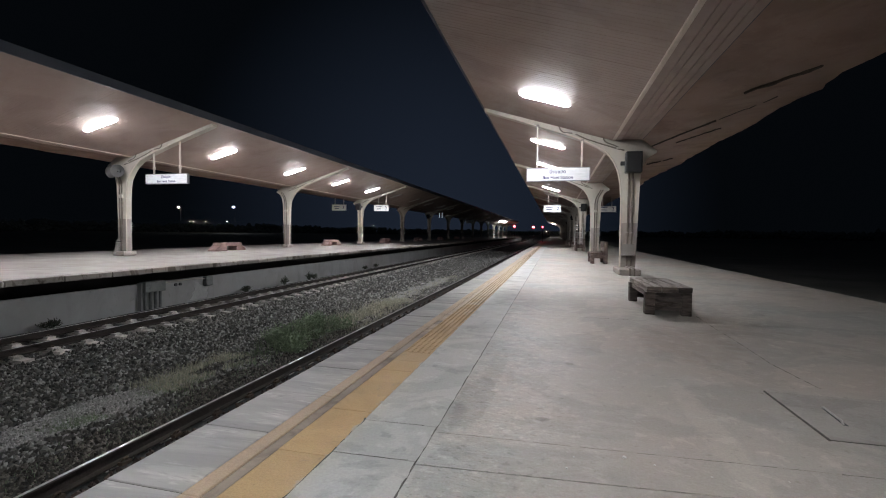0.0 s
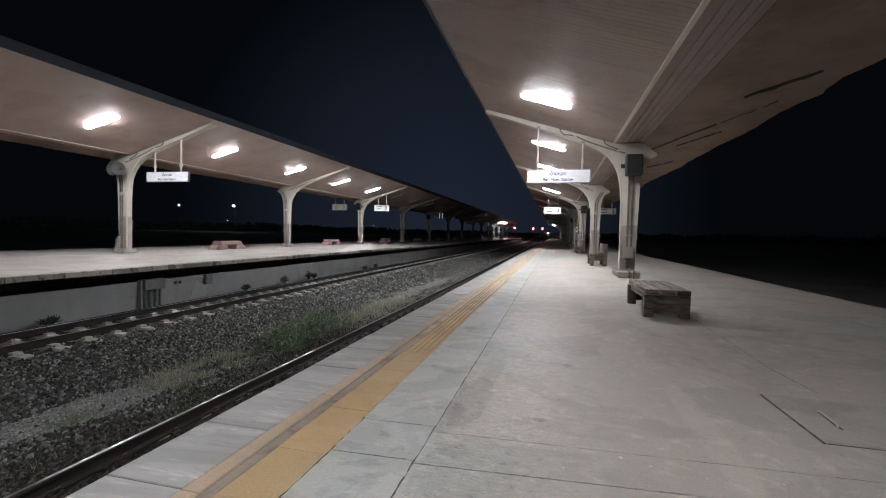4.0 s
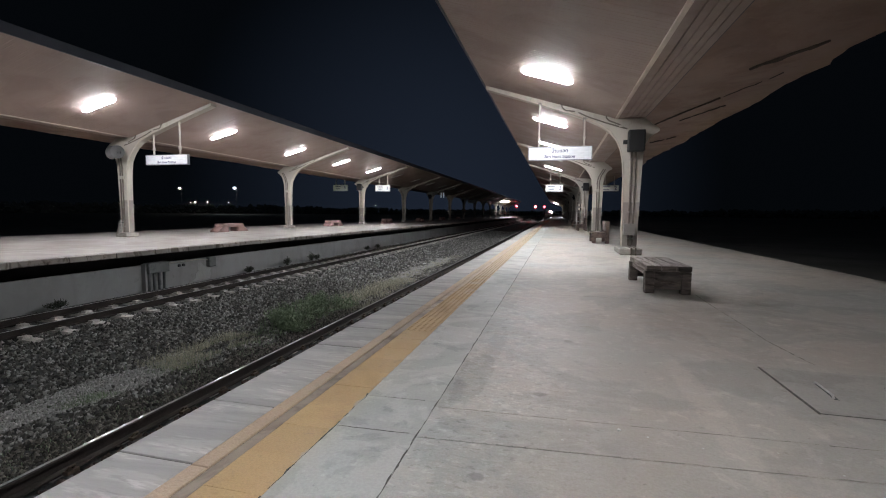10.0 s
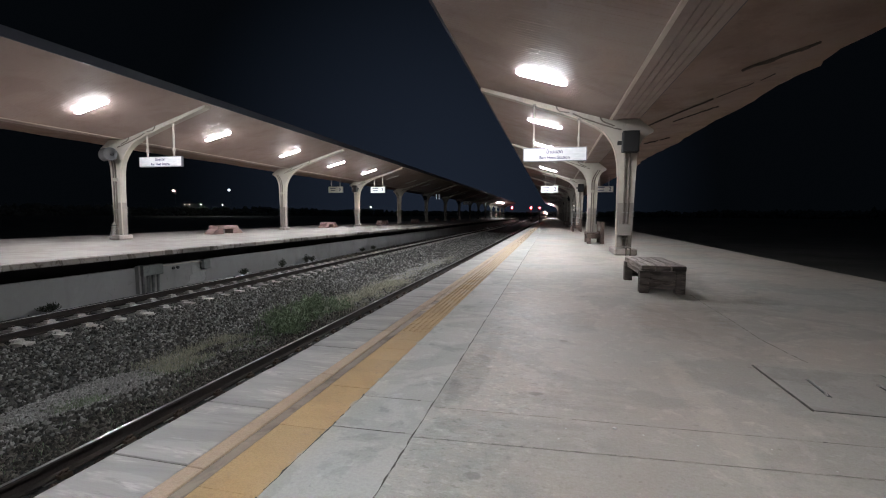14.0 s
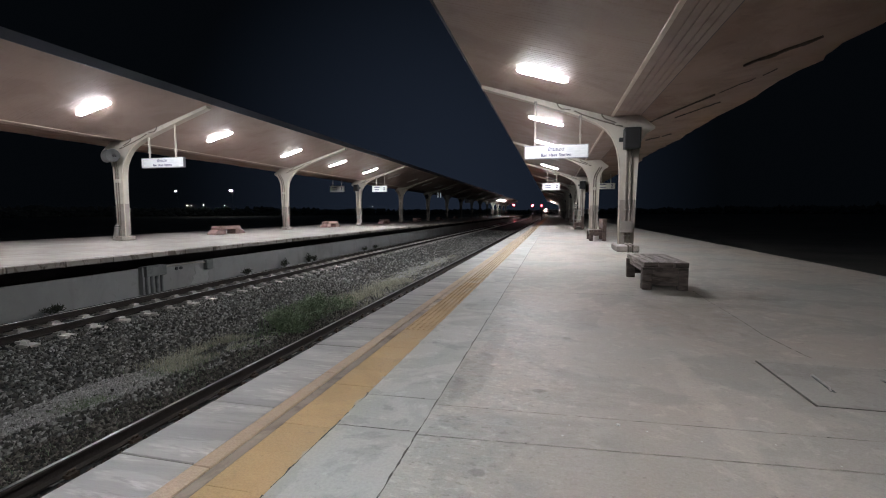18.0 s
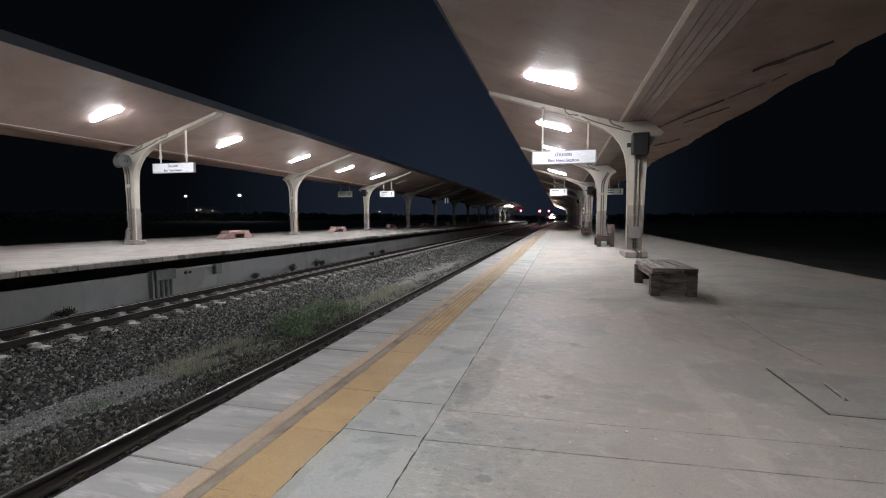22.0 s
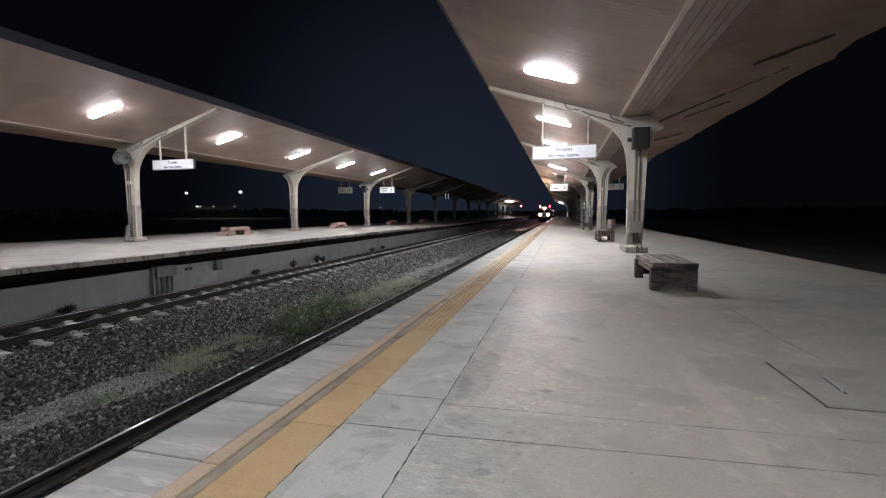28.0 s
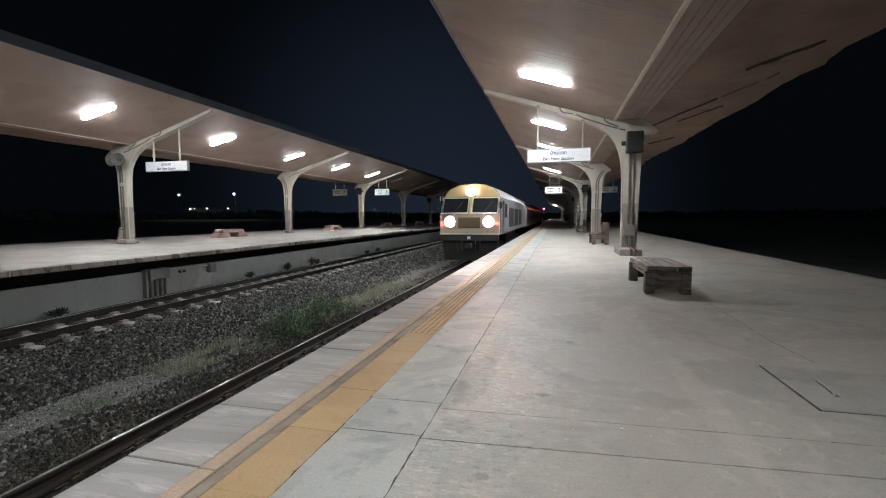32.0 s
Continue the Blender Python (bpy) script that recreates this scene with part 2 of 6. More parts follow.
M = dict(
    slab=layered("worn_concrete_slab", (0.42, 0.411, 0.38), (0.455, 0.392, 0.338), [(0.9, 0.50, 0.54, (0.87, 0.878, 0.885), 0.9, 0.7), (2.4, 0.585, 0.68, (0.86, 0.86, 0.865), 0.6, 0.6), (4.5, 0.60, 0.65, (1.2, 1.2, 1.2), 0.7, 0.3), (13.0, 0.62, 0.70, (0.72, 0.72, 0.72), 0.7, 0.2), (60.0, 0.4, 0.6, (1.12, 1.12, 1.12), 0.8, 0.0), (140.0, 0.4, 0.6, (0.90, 0.90, 0.90), 0.8, 0.0), (5.0, 0.60, 0.63, (1.2, 1.2, 1.21), 0.6, 0.5), (26.0, 0.64, 0.70, (0.74, 0.73, 0.72), 0.7, 0.0), (38.0, 0.735, 0.76, (1.5, 1.5, 1.48), 0.8, 0.0)], (0.50, 0.72), 0.12, 40.0, 0.22, sheen=6.0, swell=0.05, gloss=(0.34, 0.52)),
    edge_slab=layered("cool_grey_concrete_strip", (0.42, 0.428, 0.412), (0.455, 0.44, 0.41), [(1.1, 0.50, 0.535, (0.84, 0.85, 0.85), 0.85, 0.6), (3.0, 0.57, 0.605, (0.80, 0.81, 0.82), 0.8, 0.4), (4.5, 0.58, 0.62, (1.18, 1.19, 1.2), 0.7, 0.3), (14.0, 0.62, 0.70, (0.70, 0.70, 0.70), 0.7, 0.2), (60.0, 0.4, 0.6, (1.12, 1.12, 1.12), 0.8, 0.0), (38.0, 0.735, 0.76, (1.5, 1.5, 1.48), 0.8, 0.0)], (0.50, 0.74), 0.12, 40.0, 0.4, sheen=3.0, swell=0.04, gloss=(0.34, 0.52)),
    paver=layered("grey_edge_paver", (0.352, 0.342, 0.333), (0.41, 0.392, 0.378), [(1.5, 0.48, 0.58, (0.82, 0.83, 0.84), 0.8, 1.0), (3.0, 0.57, 0.62, (1.28, 1.28, 1.28), 0.7, 0.3), (9.0, 0.57, 0.63, (1.35, 1.35, 1.35), 0.7, 0.2), (9.0, 0.60, 0.66, (0.72, 0.72, 0.72), 0.6, 0.9), (40.0, 0.6, 0.75, (0.75, 0.75, 0.75), 0.6, 0.0)], (0.5, 0.75), 0.10, 30.0, 0.8, (0.3, 1.8, 1), 0.09),
    yellow=layered("yellow_tactile_paint", (0.50, 0.335, 0.155), (0.48, 0.335, 0.175), [(1.2, 0.5, 0.62, (0.9, 0.9, 0.95), 0.8, 0.8), (7.0, 0.60, 0.70, (0.78, 0.80, 0.95), 0.8, 1.2), (30.0, 0.62, 0.72, (0.72, 0.70, 0.70), 0.7, 0.0), (90.0, 0.45, 0.6, (0.86, 0.85, 0.84), 0.8, 0.0)], (0.55, 0.75), 0.30, 55.0, 0.6, (1, 1, 1), 0.06),
    peach=layered("faded_peach_paint", (0.49, 0.365, 0.245), (0.465, 0.355, 0.26), [(1.4, 0.5, 0.62, (0.88, 0.9, 0.95), 0.8, 0.8), (9.0, 0.60, 0.70, (0.75, 0.78, 0.85), 0.8, 1.2), (30.0, 0.62, 0.72, (0.72, 0.70, 0.70), 0.7, 0.0), (90.0, 0.45, 0.6, (0.86, 0.85, 0.84), 0.8, 0.0)], (0.55, 0.75), 0.30, 55.0, 0.6, (1, 1, 1), 0.06),
    cover=layered("grey_hatch_concrete", (0.345, 0.33, 0.305), (0.38, 0.352, 0.32), [(2.0, 0.52, 0.58, (0.84, 0.84, 0.84), 0.8, 0.4), (9.0, 0.6, 0.66, (0.8, 0.8, 0.8), 0.7, 0.2), (60.0, 0.4, 0.6, (1.15, 1.15, 1.15), 0.8, 0.0)], (0.55, 0.75), 0.2, 25.0, 0.6),
    cabinet=layered("dull_grey_green_metal", (0.19, 0.20, 0.195), (0.15, 0.16, 0.155), [(5.0, 0.5, 0.62, (0.7, 0.7, 0.7), 0.8, 0.6)], (0.5, 0.7), 0.05, 30.0, 1.5),
    joint=layered("dirt_in_joint", (0.07, 0.065, 0.06), (0.11, 0.10, 0.092), [(5.0, 0.52, 0.6, (1.55, 1.55, 1.55), 0.9, 0.4), (22.0, 0.55, 0.62, (1.6, 1.6, 1.6), 0.9, 0.0)], (0.85, 0.95), 0.1, 40.0, 0.8),
    channel=layered("worn_channel_mortar", (0.30, 0.25, 0.205), (0.22, 0.18, 0.148), [(3.0, 0.5, 0.6, (0.7, 0.7, 0.72), 0.8, 1.0), (20.0, 0.55, 0.7, (1.25, 1.22, 1.2), 0.6, 0.5)], (0.5, 0.75), 0.1, 40.0, 0.9),
    lslab=layered("pale_platform_concrete", (0.335, 0.30, 0.275), (0.31, 0.285, 0.265), [(0.6, 0.5, 0.6, (0.9, 0.9, 0.9), 0.8, 1.4), (3.0, 0.58, 0.66, (0.86, 0.86, 0.86), 0.7, 1.0)], (0.5, 0.75), 0.04, 30.0, 0.25),
    ledge=layered("stained_edge_block", (0.39, 0.35, 0.315), (0.36, 0.33, 0.305), [(0.5, 0.52, 0.58, (0.5, 0.49, 0.47), 0.8, 0.5), (2.2, 0.56, 0.63, (0.38, 0.35, 0.32), 0.85, 0.9), (9.0, 0.57, 0.66, (0.45, 0.42, 0.38), 0.8, 0.6)], (0.7, 0.9), 0.08, 30.0, 0.5, (1, 1, 0.5), 0.14),
    wall=layered("grey_platform_wall", (0.33, 0.335, 0.335), (0.29, 0.29, 0.283), [(0.8, 0.52, 0.66, (0.8, 0.8, 0.8), 0.8, 1.0), (2.4, 0.55, 0.68, (1.12, 1.12, 1.12), 0.7, 0.5), (6.0, 0.6, 0.72, (0.72, 0.72, 0.7), 0.7, 0.6)], (0.75, 0.95), 0.06, 30.0, 0.4, (1, 1, 0.5)),
    patch=mat("pale_plaster", (0.385, 0.388, 0.385), 0.9, var=0.2, scale=8),
    shaded_core=mat("shade_dark_concrete", (0.07, 0.064, 0.06), 0.95, var=0.3),
    ceil=layered("brown_ceiling_sheet", (0.375, 0.28, 0.245), (0.345, 0.262, 0.232), [(0.7, 0.5, 0.62, (0.9, 0.89, 0.88), 0.8, 1.0), (4.0, 0.58, 0.7, (1.08, 1.08, 1.08), 0.6, 0.6)], (0.45, 0.6), 0.02, 20.0, 0.25),
    strip=mat("pale_ceiling_strip", (0.72, 0.63, 0.56), 0.6, var=0.15),
    roof=mat("dark_roof_sheet", (0.07, 0.075, 0.10), 0.6, metal=0.2, var=0.2),
    cream=layered("cream_painted_concrete", (0.57, 0.53, 0.465), (0.53, 0.495, 0.44), [(1.8, 0.52, 0.66, (0.86, 0.85, 0.82), 0.8, 1.0), (9.0, 0.62, 0.72, (0.72, 0.69, 0.64), 0.7, 0.8)], (0.55, 0.75), 0.05, 30.0, 0.9, (1, 1, 0.45)),
    greyband=layered("grey_brown_painted_band", (0.35, 0.305, 0.275), (0.315, 0.28, 0.255), [(2.4, 0.52, 0.64, (0.8, 0.79, 0.78), 0.8, 1.0), (11.0, 0.6, 0.7, (1.2, 1.2, 1.2), 0.6, 0.8), (16.0, 0.64, 0.72, (0.6, 0.56, 0.52), 0.7, 0.8)], (0.55, 0.75), 0.06, 30.0, 0.9),
    plinth=mat("rough_grey_concrete", (0.40, 0.355, 0.325), 0.85, var=0.3, scale=9),
    brown_pipe=mat("dull_brown_conduit", (0.20, 0.17, 0.145), 0.55, var=0.3, scale=8),
    cloth=mat("dirty_grey_plastic_wrap", (0.36, 0.34, 0.32), 0.6, var=0.4, scale=12, bump=0.4),
    rackgrey=mat("galvanised_rack_metal", (0.55, 0.54, 0.52), 0.45, metal=0.2, var=0.25, scale=8),
    gloss_pipe=mat("glossy_pale_conduit", (0.66, 0.60, 0.52), 0.24, var=0.15, bump=0.02),
    pipe=mat("painted_conduit", (0.42, 0.39, 0.34), 0.5, var=0.2, scale=8),
    torn=mat("frayed_dark_felt", (0.075, 0.058, 0.05), 0.95, var=0.4, scale=30),
    dark=mat("dark_grey_plastic", (0.03, 0.032, 0.035), 0.5, var=0.2),
    grille=mat("black_speaker_mesh", (0.018, 0.018, 0.02), 0.75, var=0.3, fine=200, bump=0.5),
    horn_grey=mat("weathered_grey_horn_paint", (0.12, 0.12, 0.12), 0.6, var=0.3, scale=8),
    boxgrey=mat("grey_metal_box", (0.33, 0.31, 0.29), 0.5, metal=0.3, var=0.15),
    acrylic=acrylic(),
    white=mat("white_sign_face", (0.78, 0.78, 0.76), 0.25, var=0.06),
    sign_frame=mat("sign_frame_metal", (0.24, 0.25, 0.28), 0.4, metal=0.6, var=0.1),
    ink=mat("sign_ink", (0.03, 0.03, 0.12), 0.5, var=0.1),
    wood=layered("weathered_grey_wood", (0.35, 0.31, 0.285), (0.245, 0.21, 0.192), [(3.0, 0.48, 0.60, (0.50, 0.47, 0.45), 0.85, 0.4), (7.0, 0.55, 0.66, (0.42, 0.40, 0.38), 0.8, 0.3), (16.0, 0.52, 0.66, (1.45, 1.42, 1.38), 0.7, 0.3)], (0.6, 0.85), 0.3, 9.0, 2.0, (7, 0.7, 7), 0.25),
    # bench ends and legs: weathered timber darkened to paint in their shade
    wood_shaded=layered("shade_painted_weathered_timber", (0.135, 0.112, 0.10), (0.075, 0.062, 0.056), [(2.6, 0.5, 0.62, (0.35, 0.33, 0.31), 0.85, 0.4), (6.0, 0.52, 0.64, (1.6, 1.55, 1.5), 0.8, 0.4)], (0.65, 0.9), 0.3, 9.0, 2.0, (1.2, 7, 7), 0.4),
    wood2=layered("dark_brown_wood", (0.175, 0.125, 0.11), (0.13, 0.095, 0.085), [(4.0, 0.47, 0.58, (0.65, 0.62, 0.6), 0.9, 1.5), (14.0, 0.5, 0.62, (1.35, 1.32, 1.3), 0.7, 0.8)], (0.55, 0.8), 0.2, 40.0, 2.5, (1, 1, 1), 0.15),
    pinkstone=mat("dusty_pink_concrete", (0.36, 0.24, 0.22), 0.85, var=0.3, scale=6),
    rail=mat("rusty_rail_web", (0.038, 0.030, 0.026), 0.8, metal=0.2, var=0.4, scale=10),
    shine=polish(),
    sleeper=mat("dusty_concrete_sleeper", (0.52, 0.49, 0.455), 0.85, var=0.5, scale=16, spread=0.2),
    clip=mat("rusty_clip", (0.12, 0.09, 0.07), 0.7, metal=0.5, var=0.3),
    ballast=mat("dark_ballast_bed", (0.05, 0.05, 0.05), 0.95, var=0.5, scale=30, fine=45, bump=1.0),
    gravel=mat("pale_sandy_gravel", (0.36, 0.35, 0.34), 0.95, var=0.4, scale=14, fine=60, bump=0.8),
    earth=mat("dark_damp_earth", (0.22, 0.21, 0.19), 1.0, var=0.4, scale=1),
    leaf=mat("green_weed_leaf", (0.20, 0.265, 0.16), 0.6, var=0.5, scale=20),
    dry=mat("dry_grass_blade", (0.45, 0.435, 0.335), 0.8, var=0.3, scale=20),
    cream_loco=mat("cream_loco_paint", (0.60, 0.51, 0.39), 0.4, var=0.12, scale=3),
    yellow_loco=mat("tan_yellow_loco_paint", (0.55, 0.43, 0.22), 0.4, var=0.12, scale=3),
    brown_loco=mat("brown_grille_paint", (0.20, 0.15, 0.10), 0.6, var=0.2, scale=6),
    grey_loco=mat("grey_loco_side", (0.20, 0.195, 0.205), 0.5, var=0.35, scale=3),
    under=mat("dark_underframe", (0.03, 0.028, 0.026), 0.8, var=0.3),
    coach=mat("purple_grey_coach_side", (0.22, 0.17, 0.2), 0.35, var=0.15, scale=3),
    red_reflection=mat("red_reflection_paint", (0.5, 0.04, 0.04), 0.4, var=0.1),
    lamp_on=glow("lit_diffuser", (0.945, 0.963, 1.0), LAMP),
    lamp_side=glow("opal_lamp_side", (0.945, 0.963, 1.0), 55.0),
    back=layered("stained_brown_ceiling_panel", (0.295, 0.20, 0.162), (0.25, 0.176, 0.148), [(0.5, 0.5, 0.6, (0.82, 0.8, 0.78), 0.8, 0.6), (2.2, 0.56, 0.66, (0.8, 0.78, 0.76), 0.7, 0.6), (5.0, 0.6, 0.7, (1.15, 1.15, 1.15), 0.6, 0.5)], (0.6, 0.8), 0.03, 15.0, 0.3),
    # weaker strength for the out-of-view lamp, set by the near floor's brightness
    lamp_unseen=glow("lit_unseen_lamp_diffuser", (0.945, 0.963, 1.0), LAMP * 0.74),
    lamp_off=mat("unlit_diffuser", (0.6, 0.6, 0.58), 0.4, var=0.1),
    head=glow("lit_headlamp", (1.0, 0.80, 0.70), 60),
    red=glow("red_signal_lens", (1.0, 0.03, 0.05), 220),
    beam=glow("headlamp_beam_source", (1.0, 0.68, 0.58), 65000),
    red_small=glow("red_platform_lens", (1.0, 0.03, 0.05), 70),
    bar_glow=glow("faint_glow_white_bar", (0.85, 0.92, 1.0), 0.30),
    glint_glow=glow("white_glint_glow", (1.0, 0.92, 0.85), 2.0),
    redside=glow("red_marker_lens", (1.0, 0.05, 0.04), 12),
    street=glow("street_lamp_lens", (0.85, 0.92, 1.0), 260),
    street_w=glow("warm_window_lamp", (1.0, 0.93, 0.8), 60),
)


def glass():
    m = bpy.data.materials.new("dark_window_glass")
    m.use_nodes = True
    b = m.node_tree.nodes["Principled BSDF"]
    b.inputs["Base Color"].default_value = (0.02, 0.022, 0.025, 1)
    b.inputs["Roughness"].default_value = 0.08
    return m


M["glass"] = glass()


def ragged_tone(m, x0, x1, tone, blend="MIX", run=None):
    """Blend a tone in towards one ragged side, or along the run: paint scuffed away to bare concrete, and the floor's
    tint.
    """
    nt = m.node_tree
    n, l = nt.nodes, nt.links
    bs = n["Principled BSDF"]
    src = bs.inputs["Base Color"].links[0].from_socket
    geo = n.new("ShaderNodeNewGeometry")
    sep = n.new("ShaderNodeSeparateXYZ")
    l.new(geo.outputs["Position"], sep.inputs[0])
    mr = n.new("ShaderNodeMapRange")
    mr.inputs[1].default_value, mr.inputs[2].default_value = run or (x0, x1)
    mr.inputs[3].default_value, mr.inputs[4].default_value = 0.0, 0.62 if run else 0.42
    l.new(sep.outputs["Y" if run else "X"], mr.inputs[0])
    nz = n.new("ShaderNodeTexNoise")
    nz.inputs["Scale"].default_value = 5.0
    nz.inputs["Detail"].default_value = 8
    nz.inputs["Roughness"].default_value = 0.7
    l.new(geo.outputs["Position"], nz.inputs["Vector"])
    ad = n.new("ShaderNodeMath")
    ad.operation = "ADD"
    l.new(mr.outputs[0], ad.inputs[0])
    l.new(nz.outputs["Fac"], ad.inputs[1])
    st = n.new("ShaderNodeMapRange")
    st.inputs[1].default_value, st.inputs[2].default_value = 0.84, 0.95
    l.new(ad.outputs[0], st.inputs[0])
    mx = n.new("ShaderNodeMix")
    mx.data_type = "RGBA"
    mx.blend_type = blend
    l.new(st.outputs[0], mx.inputs[0])
    l.new(src, mx.inputs[6])
    mx.inputs[7].default_value = (*tone, 1)
    l.new(mx.outputs[2], bs.inputs["Base Color"])


def patch_mask(m, cx, cy, rx, ry, wobble, soft, rough_noise=6.0):
    """1 inside a ragged oval on the floor, 0 outside it."""
    n, l = m.node_tree.nodes, m.node_tree.links
    geo = n.new("ShaderNodeNewGeometry")
    sub = n.new("ShaderNodeVectorMath")
    sub.operation = "SUBTRACT"
    sub.inputs[1].default_value = (cx, cy, 0)
    mul = n.new("ShaderNodeVectorMath")
    mul.operation = "MULTIPLY"
    mul.inputs[1].default_value = (1 / rx, 1 / ry, 0)
    nz = n.new("ShaderNodeTexNoise")
    nz.inputs["Scale"].default_value = rough_noise
    nz.inputs["Detail"].default_value = 6
    nz.inputs["Roughness"].default_value = 0.6
    wob = n.new("ShaderNodeVectorMath")
    wob.operation = "MULTIPLY_ADD"
    wob.inputs[1].default_value = (wobble, wobble, 0)
    away = n.new("ShaderNodeVectorMath")
    away.operation = "LENGTH"
    edge = n.new("ShaderNodeMapRange")
    edge.inputs[1].default_value, edge.inputs[2].default_value = 1 + soft, 1 - soft
    l.new(geo.outputs["Position"], sub.inputs[0])
    l.new(sub.outputs[0], mul.inputs[0])
    l.new(geo.outputs["Position"], nz.inputs["Vector"])
    l.new(nz.outputs["Color"], wob.inputs[0])
    l.new(mul.outputs[0], wob.inputs[2])
    l.new(wob.outputs[0], away.inputs[0])
    l.new(away.outputs["Value"], edge.inputs[0])
    return edge.outputs[0]


def stain_shadow(m, cx, cy, rx, ry, tone, k, wobble=1.0, soft=0.16):
    """One ragged-edged mark: a stain, and by the bench a painted shadow."""
    n, l = m.node_tree.nodes, m.node_tree.links
    base_in = n["Principled BSDF"].inputs["Base Color"]
    src = base_in.links[0].from_socket
    amount = n.new("ShaderNodeMath")
    amount.operation = "MULTIPLY"
    amount.inputs[1].default_value = k
    l.new(patch_mask(m, cx - wobble * rx * 0.5, cy - wobble * ry * 0.5, rx, ry, wobble, soft, min(30.0, max(7.0, 1.3 / min(rx, ry)))), amount.inputs[0])
    mx = n.new("ShaderNodeMix")
    mx.data_type, mx.blend_type = "RGBA", "MULTIPLY"
    l.new(amount.outputs[0], mx.inputs[0])
    l.new(src, mx.inputs[6])
    mx.inputs[7].default_value = (*tone, 1)
    l.new(mx.outputs[2], base_in)


def worn_sheen_patch(m, cx, cy, rx, ry):
    """Concrete trodden smooth: lower roughness, small dents, and the sheen's flecks painted pale and dark."""
    n, l = m.node_tree.nodes, m.node_tree.links
    bs = n["Principled BSDF"]
    mask = patch_mask(m, cx - 0.3 * rx, cy - 0.3 * ry, rx * 1.25, ry * 1.25, 0.6, 0.45, 2.0)
    rough_src = bs.inputs["Roughness"].links[0].from_socket
    drop = n.new("ShaderNodeMath")
    drop.operation = "MULTIPLY_ADD"
    drop.inputs[1].default_value = -0.11
    l.new(mask, drop.inputs[0])
    l.new(rough_src, drop.inputs[2])
    l.new(drop.outputs[0], bs.inputs["Roughness"])
    geo = n.new("ShaderNodeNewGeometry")
    mp = n.new("ShaderNodeMapping")
    mp.inputs["Scale"].default_value = (1.0, 1.6, 1.0)
    l.new(geo.outputs["Position"], mp.inputs["Vector"])
    nz = n.new("ShaderNodeTexNoise")
    nz.inputs["Scale"].default_value = 15.0
    nz.inputs["Detail"].default_value = 7
    nz.inputs["Roughness"].default_value = 0.6
    l.new(mp.outputs["Vector"], nz.inputs["Vector"])
    dent = n.new("ShaderNodeBump")
    dent.inputs["Distance"].default_value = 0.012
    l.new(nz.outputs["Fac"], dent.inputs["Height"])
    deep = n.new("ShaderNodeMath")
    deep.operation = "MULTIPLY"
    deep.inputs[1].default_value = 0.7
    l.new(mask, deep.inputs[0])
    l.new(deep.outputs[0], dent.inputs["Strength"])
    l.new(bs.inputs["Normal"].links[0].from_socket, dent.inputs["Normal"])
    l.new(dent.outputs["Normal"], bs.inputs["Normal"])
    # colour stands in for broken shine: pale glints with dark gaps between
    for lo, hi, tone, k in ((0.58, 0.62, (1.23, 1.23, 1.24), 0.9), (0.40, 0.36, (0.72, 0.71, 0.70), 0.9)):
        mr = n.new("ShaderNodeMapRange")
        for i, v in enumerate((lo, hi, 0.0, k)):
            mr.inputs[i + 1].default_value = v
        l.new(nz.outputs["Fac"], mr.inputs[0])
        both = n.new("ShaderNodeMath")
        both.operation = "MULTIPLY"
        l.new(mr.outputs[0], both.inputs[0])
        l.new(mask, both.inputs[1])
        mx = n.new("ShaderNodeMix")
        mx.data_type, mx.blend_type = "RGBA", "MULTIPLY"
        l.new(both.outputs[0], mx.inputs[0])
        l.new(bs.inputs["Base Color"].links[0].from_socket, mx.inputs[6])
        mx.inputs[7].default_value = (*tone, 1)
        l.new(mx.outputs[2], bs.inputs["Base Color"])


worn_sheen_patch(M["slab"], -0.25, 6.0, 0.62, 2.9)
# the last two ovals paint the bench and column shadow onto the floor
for cx, cy, rx, ry, tone, k in ((-0.55, 3.1, 0.10, 0.28, (0.76, 0.76, 0.76), 0.7), (-0.42, 4.5, 0.08, 0.5, (0.84, 0.84, 0.84), 0.8), (-0.03, 2.97, 0.045, 0.03, (0.6, 0.59, 0.58), 0.8), (0.17, 4.31, 0.035, 0.045, (0.68, 0.67, 0.66), 0.6), (-0.28, 1.95, 0.04, 0.03, (0.62, 0.62, 0.62), 0.7), (-0.42, 2.45, 0.10, 0.07, (0.8, 0.8, 0.8), 0.7), (1.02, 4.0, 0.09, 0.95, (1.13, 1.12, 1.11), 0.8), (1.95, 6.4, 0.5, 0.9, (0.86, 0.80, 0.77), 0.7), (2.8, 7.4, 0.6, 0.8, (0.84, 0.80, 0.77), 0.7)):
    stain_shadow(M["slab"], cx, cy, rx, ry, tone, k)
stain_shadow(M["slab"], -0.42, 3.72, 0.12, 0.50, (0.81, 0.81, 0.81), 0.95, 1.1, 0.08)
stain_shadow(M["slab"], 0.50, 2.2, 0.62, 1.0, (0.87, 0.865, 0.86), 0.9, 0.5, 0.4)
for cx, cy, rx, ry in ((-0.95, 2.35, 0.10, 0.05), (-1.0, 2.75, 0.14, 0.05), (-0.85, 2.05, 0.07, 0.12), (-1.07, 1.9, 0.05, 0.2), (-0.8, 1.65, 0.05, 0.06), (-1.0, 3.9, 0.02, 0.03)):
    stain_shadow(M["edge_slab"], cx, cy, rx, ry, (0.80, 0.80, 0.81), 0.7, 1.5)
ragged_tone(M["yellow"], -1.25, -1.15, (0.41, 0.37, 0.31))
ragged_tone(M["peach"], 0.0, 0.0, (0.49, 0.385, 0.26), run=(3.0, 9.0))
